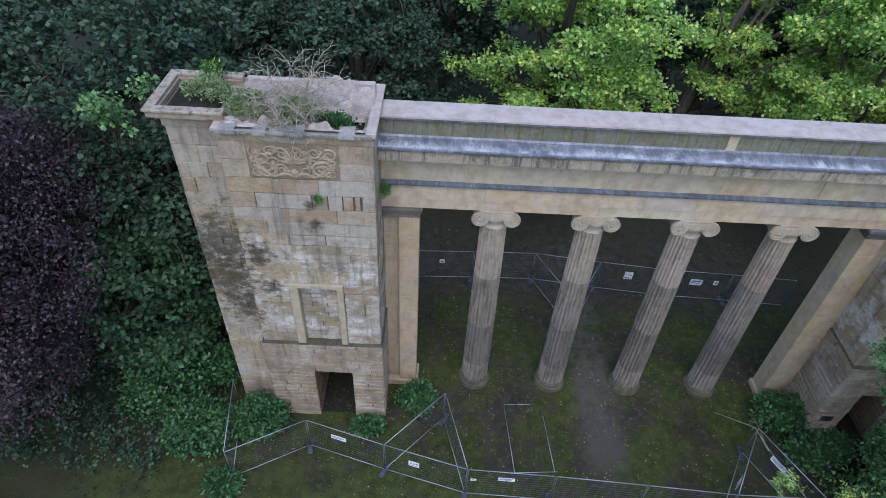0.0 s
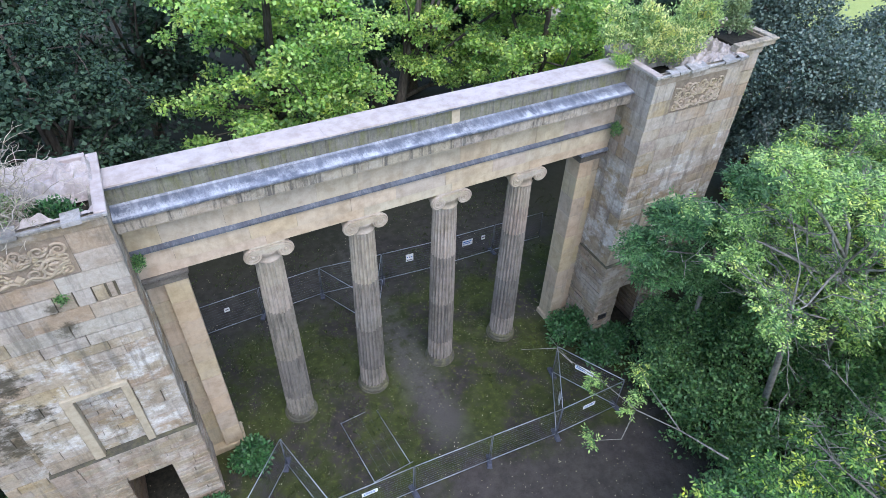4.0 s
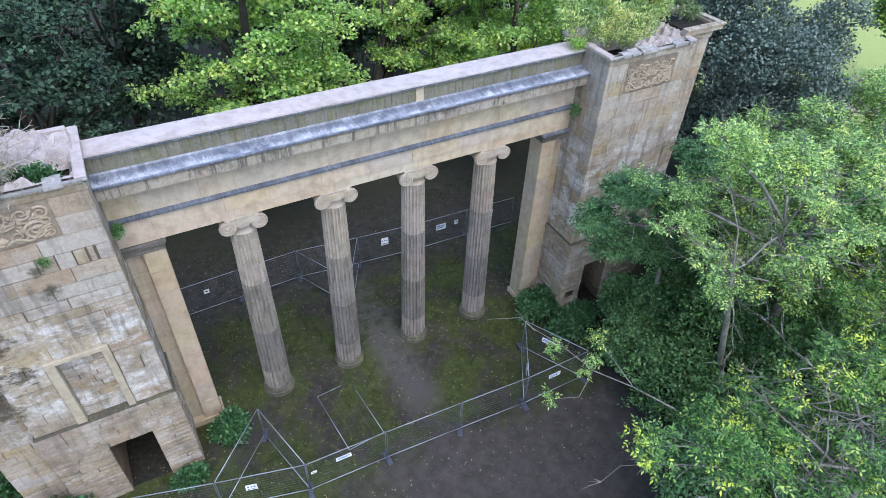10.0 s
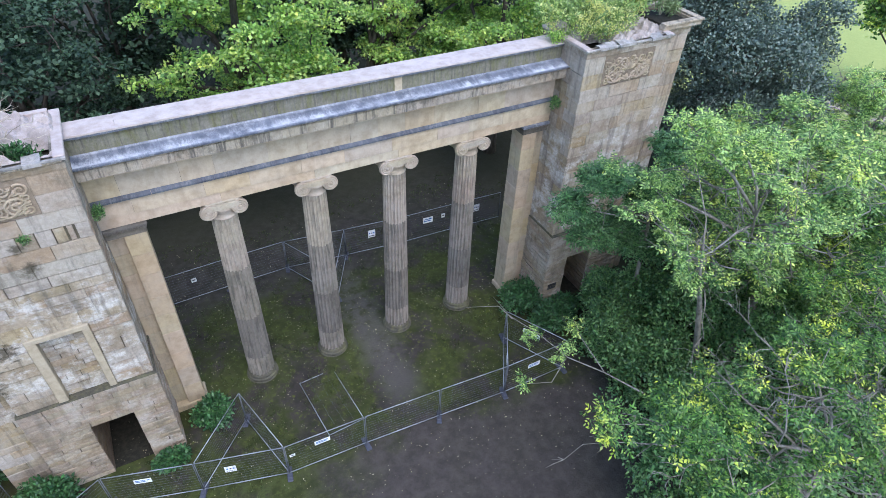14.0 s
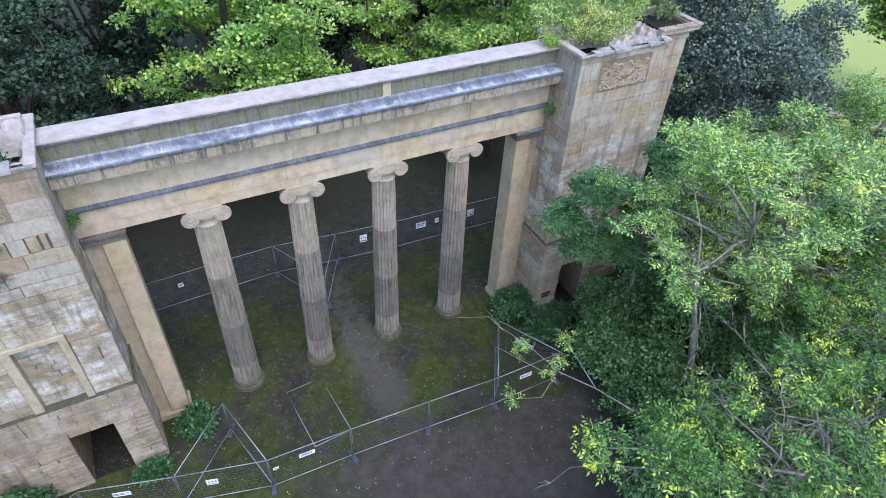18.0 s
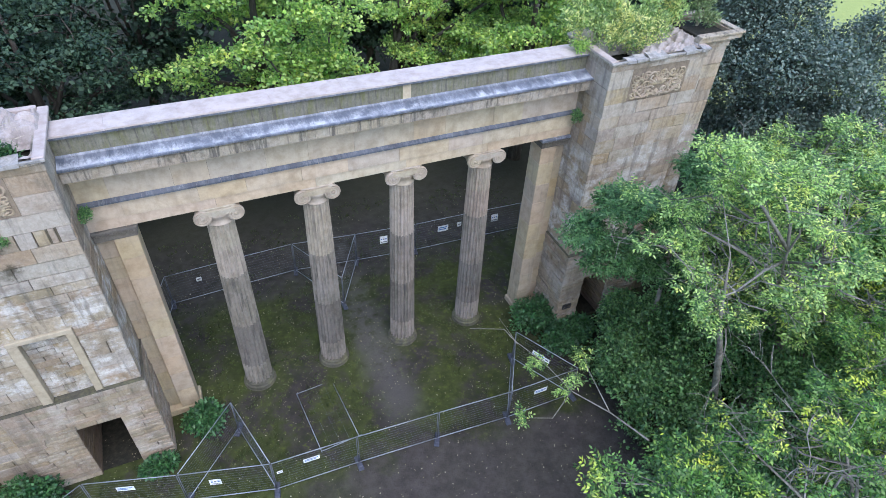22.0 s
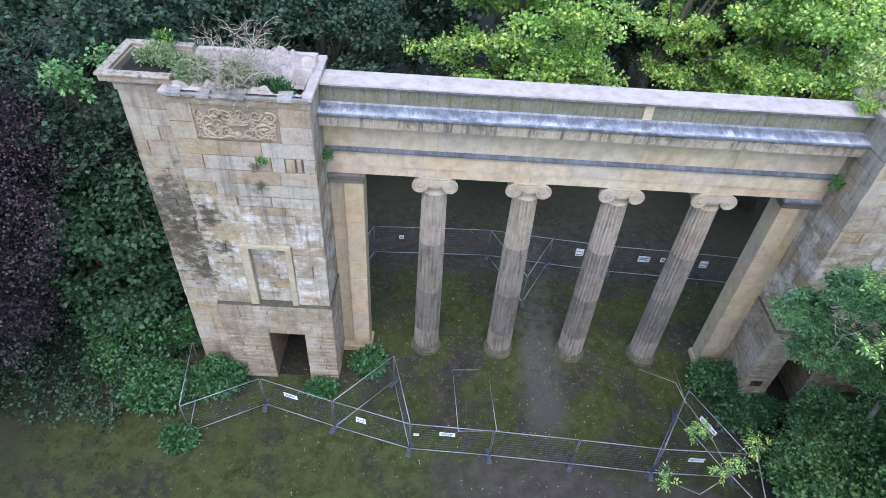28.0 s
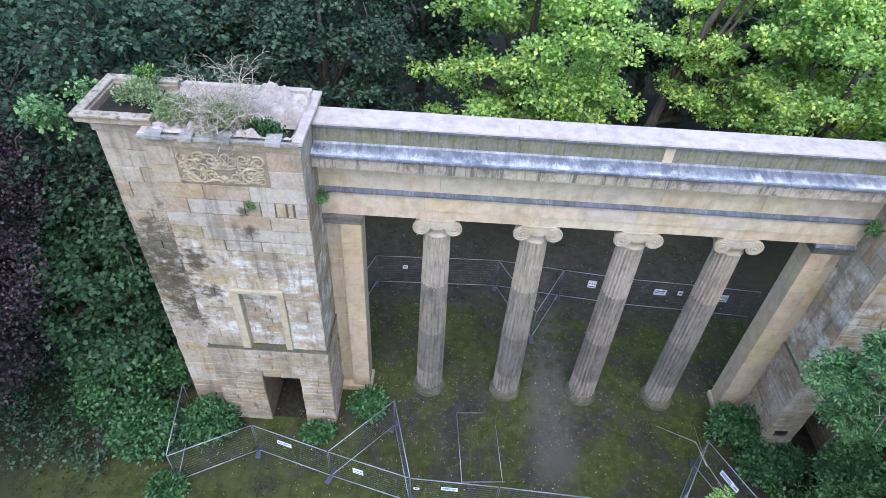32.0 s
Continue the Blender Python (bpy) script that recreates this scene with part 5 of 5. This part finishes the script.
def fence_panel(width, label, group, wired=10, posts=M_WIRE):
    """A mesh panel from (0,0,0) to (width,0,0)."""
    t = thing("safety_fence", (0, 0, 0), label, "fence", group)
    z0, z1, r = 0.16, 1.98, 0.019
    part("top_rail", mesh("top_rail", *bar((0.03, 0, z1), (width - 0.03, 0, z1), r), True), M_GALV, t)
    part("bottom_rail", mesh("bottom_rail", *bar((0.03, 0, z0), (width - 0.03, 0, z0), r), True), M_GALV, t)
    for x in (0.03, width - 0.03):
        part("post", mesh("post", *bar((x, 0, 0.02), (x, 0, z1 + 0.02), 0.016), True), posts, t)
    for i in range(1, wired + 1):
        z = z0 + (z1 - z0) * i / (wired + 1)
        part("wire", mesh("wire", *bar((0.03, 0.006, z), (width - 0.03, 0.006, z), 0.0034, 3)), M_WIRE, t)
    n = int(width / 0.5)
    ups = [bar((0.03 + (width - 0.06) * i / n, -0.004, z0), (0.03 + (width - 0.06) * i / n, -0.004, z1), 0.0011, 3) for i in range(1, n)]
    tagged(part("upright_wire", mesh("upright_wire", *merge(ups)), M_WIRE, t), kind="stuff")
    return t


def foot_block():
    t = thing("fence_foot", (0, 0, 0), "black rubber fence foot on the ground", "fence foot", "fence feet")
    part("body", joined(block(-0.33, 0.33, -0.11, 0.11, 0, 0.09, 0.02), block(-0.2, 0.2, -0.09, 0.09, 0.09, 0.14, 0.02)), M_FOOT, t)
    part("socket", mesh("socket", *bar((0.05, 0, 0.12), (0.05, 0, 0.2), 0.03, 8)), M_FOOT, t)
    return t


def line(a, b, z=0.0):
    d = math.degrees(math.atan2(b[1] - a[1], b[0] - a[0]))
    return pose(a[0], a[1], z, 0, 0, d), math.hypot(b[0] - a[0], b[1] - a[1])


def sign(a, b, s, z, w, h, style):
    """A board hung on the panel from a to b, s metres along it."""
    m, ln = line(a, b)
    t = thing("safety_sign", (0, 0, 0), {"wide": "wide white warning board wired to the fence", "square": "square white safety notice on the fence", "small": "small white tag on the fence"}[style], "sign", "fence signs")
    part("board", block(-w / 2, w / 2, -0.032, -0.024, -h / 2, h / 2, 0.003), M_SIGN, t)
    if style == "wide":
        for k in range(2):
            part("print_bar", block(-w * 0.42, w * (0.40 - 0.1 * k), -0.036, -0.033, h * (0.1 - 0.3 * k), h * (0.26 - 0.3 * k), 0), M_BLUE, t)
    elif style == "square":
        for k in range(3):
            v, f = lathe([(w * 0.10, 0.0), (w * 0.10, 0.004)], 14)
            part("symbol", mesh("symbol", [(p[0] + w * (-0.28 + 0.28 * k), -0.033 - p[2], p[1] + h * 0.08) for p in v], f), M_BLUE if k != 1 else M_INK, t)
        part("print_bar", block(-w * 0.38, w * 0.38, -0.036, -0.033, -h * 0.36, -h * 0.26, 0), M_INK, t)
    else:
        part("print_bar", block(-w * 0.3, w * 0.3, -0.036, -0.033, -h * 0.1, h * 0.15, 0), M_INK, t)
    t.matrix_basis = m @ pose(s, 0, z)


A, B_, C, D, E_ = (-7.35, -1.45), (-6.85, -4.6), (-4.1, -3.12), (-1.0, -4.03), (2.16, -4.87)
F, G, H_, V_ = (5.42, -5.0), (8.76, -5.2), (11.97, -5.42), (15.22, -5.45)
T_, U_ = (1.27, -1.62), (13.72, -2.62)
FRONT = [(A, B_), (B_, C), (C, D), (D, E_), (E_, F), (F, G), (G, H_), (H_, V_), (D, T_), (T_, E_), (H_, U_), (U_, V_)]
J, K, L_, AP, M_, N_, O_, Q_ = (-1.5, 3.7), (-0.5, 6.8), (2.6, 6.93), (7.42, 3.65), (5.74, 7.02), (9.02, 6.6), (12.35, 6.25), (15.65, 6.1)
BACK = [(J, K), (K, L_), (L_, M_), (M_, AP), (AP, N_), (N_, O_), (O_, Q_), (Q_, (18.8, 5.9)), (M_, N_)]


def fences():
    for group, runs in (("safety fence before the portico", FRONT), ("safety fence behind the portico", BACK)):
        for a, b in runs:
            m, ln = line(a, b)
            fence_panel(ln, "galvanised steel mesh safety fence panel, upright", group).matrix_basis = m
    base = foot_block()
    spots = [B_, C, D, E_, F, G, H_, V_, T_, U_, K, L_, M_, AP, N_, O_, Q_]
    for i, p in enumerate(spots):
        m = pose(p[0], p[1], 0, 0, 0, 78 + 17 * math.sin(i * 2.1))
        if i == 0:
            base.matrix_basis = m
        else:
            copy_thing(base, m)
    # a narrow gate panel lying flat in the grass
    g = fence_panel(3.2, "narrow mesh gate panel lying flat in the grass", "safety fence before the portico", 3, M_GALV)
    g.scale = (1, 1, 0.9)
    g.matrix_basis = pose(5.66, -0.64, 0.06, 88, 0, -85.0) @ Matrix.Diagonal((1, 1, 0.9, 1))
    for a, b, s, z, w, h, st in ((C, D, 1.35, 1.45, 0.62, 0.26, "wide"), (D, E_, 1.2, 1.25, 0.42, 0.36, "square"), (E_, F, 0.25, 1.3, 0.22, 0.16, "small"), (E_, F, 1.47, 1.5, 0.62, 0.24, "wide"),
                                 (H_, V_, 1.46, 1.35, 0.62, 0.26, "wide"), (U_, V_, 1.3, 1.35, 0.62, 0.3, "wide"), (U_, V_, 1.74, 1.35, 0.26, 0.26, "small"), (H_, U_, 1.0, 1.3, 0.4, 0.5, "square"),
                                 (K, L_, 1.48, 1.3, 0.26, 0.26, "small"), (N_, O_, 1.55, 1.3, 0.42, 0.5, "square"), (O_, Q_, 1.63, 1.3, 0.62, 0.4, "wide"), (O_, Q_, 2.62, 1.35, 0.24, 0.3, "small"), (Q_, (18.8, 5.9), 1.5, 1.3, 0.42, 0.5, "square")):
        sign(a, b, s, z, w, h, st)


fences()


# ---------------------------------------------------------------- growth on the stonework, litter, odds and ends
def dead_shrub(foot, height, width, seed, label):
    rng = np.random.default_rng(seed)
    t = thing("dead_shrub", foot, label, "shrub")
    out = []

    def grow(p, d, ln, r, depth):
        q = p + d * ln
        out.append(tube([p, (p + q) / 2 + rng.normal(size=3) * ln * 0.08, q], [r, r * 0.9, r * 0.75], 4))
        if depth:
            for _ in range(2 + (depth > 2)):
                e = d + rng.normal(size=3) * 0.75
                e[2] = e[2] * 0.8 + 0.02
                grow(q, e / np.linalg.norm(e), ln * rng.uniform(0.6, 0.9), r * 0.78, depth - 1)

    for i in range(12):
        out.clear()
        a = rng.uniform(0, 6.28)
        d = np.array([math.cos(a) * width, math.sin(a) * width * 0.5, 1.0])
        grow(np.array([rng.normal() * 0.3, rng.normal() * 0.12, -0.1]), d / np.linalg.norm(d), height * rng.uniform(0.2, 0.34), 0.016, 4)
        part("stem", mesh("stem", *merge(out)), L_DRY, t)
    return t


def weed(foot, radii, mat_, sprays, per, size, seed, label, name="weed_clump", slim=0.2):
    rng = np.random.default_rng(seed)
    t = thing(name, foot, label, "weed", "growth on the stonework")
    lobes = [(0, 0, radii[2] * 0.4, radii[0] * 0.8, radii[1] * 0.8, radii[2] * 0.6)] + [(radii[0] * rng.uniform(-0.6, 0.6), radii[1] * rng.uniform(-0.6, 0.6), radii[2] * rng.uniform(0.3, 0.7), radii[0] * 0.4, radii[1] * 0.4, radii[2] * 0.4) for _ in range(6)]
    c = shell(lobes, sprays, rng, low=-0.9, inner=0.25)
    c = c[c[:, 2] > 0.0]
    stems = [tube([(l[0] * 0.3, l[1] * 0.3, -0.06), (l[0] * 0.7, l[1] * 0.7, l[2] * 0.5), l[:3]], [0.012, 0.009, 0.004], 4) for l in lobes]
    part("stem", mesh("stem", *merge(stems)), L_DRY, t)
    part("foliage", quads("foliage", leaves(c, per, size, rng, size * 1.3, -0.5, 0.5, slim)), mat_, t)
    return t


weed((-4.95, -0.65, 13.8), (0.75, 0.55, 0.85), L_WEED, 300, 10, 0.10, 1, "grey-green weeds growing on the broken roof")
weed((-3.45, -0.95, 13.65), (0.65, 0.35, 0.95), L_WEED, 280, 10, 0.10, 2, "tall green weeds among dead twigs on the roof")
weed((-2.4, -0.95, 13.5), (0.6, 0.3, 0.6), L_LAUREL, 200, 9, 0.14, 3, "dark green weeds in the roof hole")
weed((-6.2, -0.05, 13.97), (0.75, 0.5, 0.5), L_WEED, 170, 9, 0.12, 4, "sparse weeds on the wing slab")
weed((-3.9, -1.25, 13.72), (0.2, 0.1, 0.35), L_DRY, 40, 9, 0.16, 5, "ochre dry grass tuft at the roof edge")
dead_shrub((-3.5, -0.6, 13.8), 2.5, 0.9, 6, "pale leafless dead shrub on the broken roof")
dead_shrub((-3.5, -0.7, 13.8), 1.6, 1.1, 16, "bleached dead twigs sprawling over the roof")
weed((-6.2, 0.75, 14.1), (0.3, 0.25, 0.5), L_ASH, 60, 8, 0.13, 7, "small seedling behind the wing cornice")
weed((18.5, -0.05, 13.7), (2.0, 1.2, 1.35), L_SAPLING, 620, 10, 0.13, 8, "dense green saplings growing on the roof", "roof_sapling")
weed((17.3, 0.5, 13.7), (1.5, 1.1, 1.8), L_SAPLING, 460, 10, 0.17, 9, "yellow-green saplings hanging over the parapet", "roof_sapling")
weed((19.9, 0.5, 13.7), (1.1, 0.9, 1.9), L_SAPLING, 340, 9, 0.17, 10, "pale tall weeds on the roof", "roof_sapling")
weed((21.8, 0.1, 14.1), (0.45, 0.4, 1.7), L_WEED, 160, 9, 0.17, 11, "upright green sapling on the wing roof", "roof_sapling")
weed((22.3, 0.0, 14.1), (0.3, 0.25, 0.4), L_WEED, 60, 8, 0.15, 12, "fern tuft on the wing cornice")
weed((-2.98, -1.5, 11.45), (0.14, 0.10, 0.2), L_UNDER, 40, 8, 0.09, 13, "small fern rooted in a wall joint")
weed((-1.12, -0.35, 10.95), (0.14, 0.2, 0.4), L_UNDER, 60, 8, 0.10, 14, "green tuft rooted beside the architrave")
weed((16.52, -0.3, 10.95), (0.16, 0.22, 0.5), L_UNDER, 80, 8, 0.10, 15, "dark green tuft rooted beside the architrave")
weed((16.3, 0.1, 13.75), (0.25, 0.3, 0.3), L_LIME, 60, 8, 0.12, 17, "trailing yellow-green weeds on the parapet end")


def plank(loc, rz, ry, ln, w, label):
    t = thing("timber_plank", loc, label, "plank")
    part("board", block(-ln / 2, ln / 2, -w / 2, w / 2, 0, 0.05, 0.008), M_TIMBER, t)
    t.rotation_euler = (0, radians(ry), radians(rz))


plank((-2.95, -0.75, 13.75), 70, -8, 0.9, 0.12, "broken pale timber lying in the roof hole")
plank((3.75, 1.35, 0.0), 4, 0, 0.42, 0.12, "short pale plank lying in the grass")


def vent():
    t = thing("wall_vent", (17.18, -1.63, 1.35), "small square black iron vent in the pier base", "vent")
    part("frame", joined(block(-0.25, 0.25, -0.015, 0.02, -0.17, -0.12, 0.004), block(-0.25, 0.25, -0.015, 0.02, 0.12, 0.17, 0.004), block(-0.25, -0.2, -0.015, 0.02, -0.12, 0.12, 0.004), block(0.2, 0.25, -0.015, 0.02, -0.12, 0.12, 0.004)), M_IRON, t)
    for i in range(6):
        part("slat", block(-0.2, 0.2, -0.008, 0.01, -0.11 + i * 0.04, -0.09 + i * 0.04, 0), M_IRON, t)
    part("backing", block(-0.2, 0.2, 0.011, 0.02, -0.12, 0.12, 0), M_IRON, t)


vent()


def litter():
    rng = np.random.default_rng(77)
    n = 7500
    c = np.column_stack([rng.uniform(-9, 19, n), rng.uniform(-10, 11, n), np.full(n, 0.015)])
    c[:, 2] += 0.17 * np.exp(-((c[:, 1] - 0.9) / 1.9) ** 4) * np.exp(-((c[:, 0] - 7.7) / 8.3) ** 8)
    keep = rng.uniform(size=n) < np.clip(0.35 + 0.65 * np.exp(-((c[:, 1] - 1) / 5.0) ** 2), 0, 1)
    c = c[keep]
    ob = part("fallen_leaves", quads("fallen_leaves", leaves(c, 1, 0.050, rng, 0.01, 0.0, 3.0, 0.4)), L_LITTER)
    tagged(ob, "pale yellow fallen leaves scattered over the ground", "leaves", kind="stuff")
    n = 26000
    x, y = rng.uniform(-16, 22, n), rng.uniform(-14, 12, n)
    f = np.array([noise.noise(Vector((a * 0.45, b * 0.45, 3.0))) + 0.6 * noise.noise(Vector((a * 1.4, b * 1.4, 7.0))) for a, b in zip(x, y)])
    ok = (f > 0.0) & ~((np.abs(x - 8) < 1.0) & (y > -5)) & ~((y < -4.6) & (x > 3)) & ~((np.abs(x + 3.4) < 4.2) & (np.abs(y) < 1.7)) & ~((np.abs(x - 18.9) < 4.2) & (np.abs(y) < 1.7))
    c = np.column_stack([x[ok], y[ok], 0.17 * np.exp(-((y[ok] - 0.9) / 1.9) ** 4) * np.exp(-((x[ok] - 7.7) / 8.3) ** 8)])
    ob = part("grass", quads("grass", leaves(c, 3, 0.12, rng, 0.06, -1.2, 0.3, 0.14)), L_GRASS)
    n = 5200
    x, y = rng.uniform(12.5, 36, n), rng.uniform(-19, 1, n)
    ok = (y < -3.2) | (x > 23.5)
    x, y = x[ok], y[ok]
    far = (x - 15.5) * 0.3 > rng.uniform(0, 1, len(x))
    c = np.column_stack([x, y, rng.uniform(0.05, 0.9, len(x))])[far]
    iv = part("ground_cover", quads("ground_cover", leaves(c, 9, 0.17, rng, 0.3, 0.0, 1.0, 0.35)), L_UNDER)
    tagged(iv, "mid-green leafy undergrowth under the ashes", "undergrowth", kind="stuff")
    n = 3000
    c = np.column_stack([rng.uniform(-26, -8.3, n), rng.uniform(-4.6, 9, n), rng.uniform(0.05, 0.8, n)])
    c = c[(c[:, 0] < -9.5) | (c[:, 1] > -2.5)]
    iv = part("ground_cover", quads("ground_cover", leaves(c, 9, 0.17, rng, 0.3, 0.0, 1.0, 0.35)), L_DARK)
    tagged(iv, "dark leafy undergrowth beside the pier", "undergrowth", kind="stuff")
    tagged(ob, "short mossy grass in uneven patches", "grass", kind="stuff")


litter()


def fallen_log(a, b, r, label):
    t = thing("fallen_log", a, label, "log")
    d = [q - p for p, q in zip(a, b)]
    part("trunk", mesh("trunk", *tube([(0, 0, 0), [v * 0.5 + 0.03 for v in d], d], [r, r * 0.95, r * 0.8], 9), True), M_BARK, t)
    part("broken_end", mesh("broken_end", *tube([d, [v * 1.12 for v in d]], [r * 0.78, r * 0.35], 7)), M_TIMBER, t, "torn pale wood")


fallen_log((-10.1, -0.9, 0.3), (-11.0, 0.1, 1.9), 0.15, "broken brown trunk leaning in the shrubs")
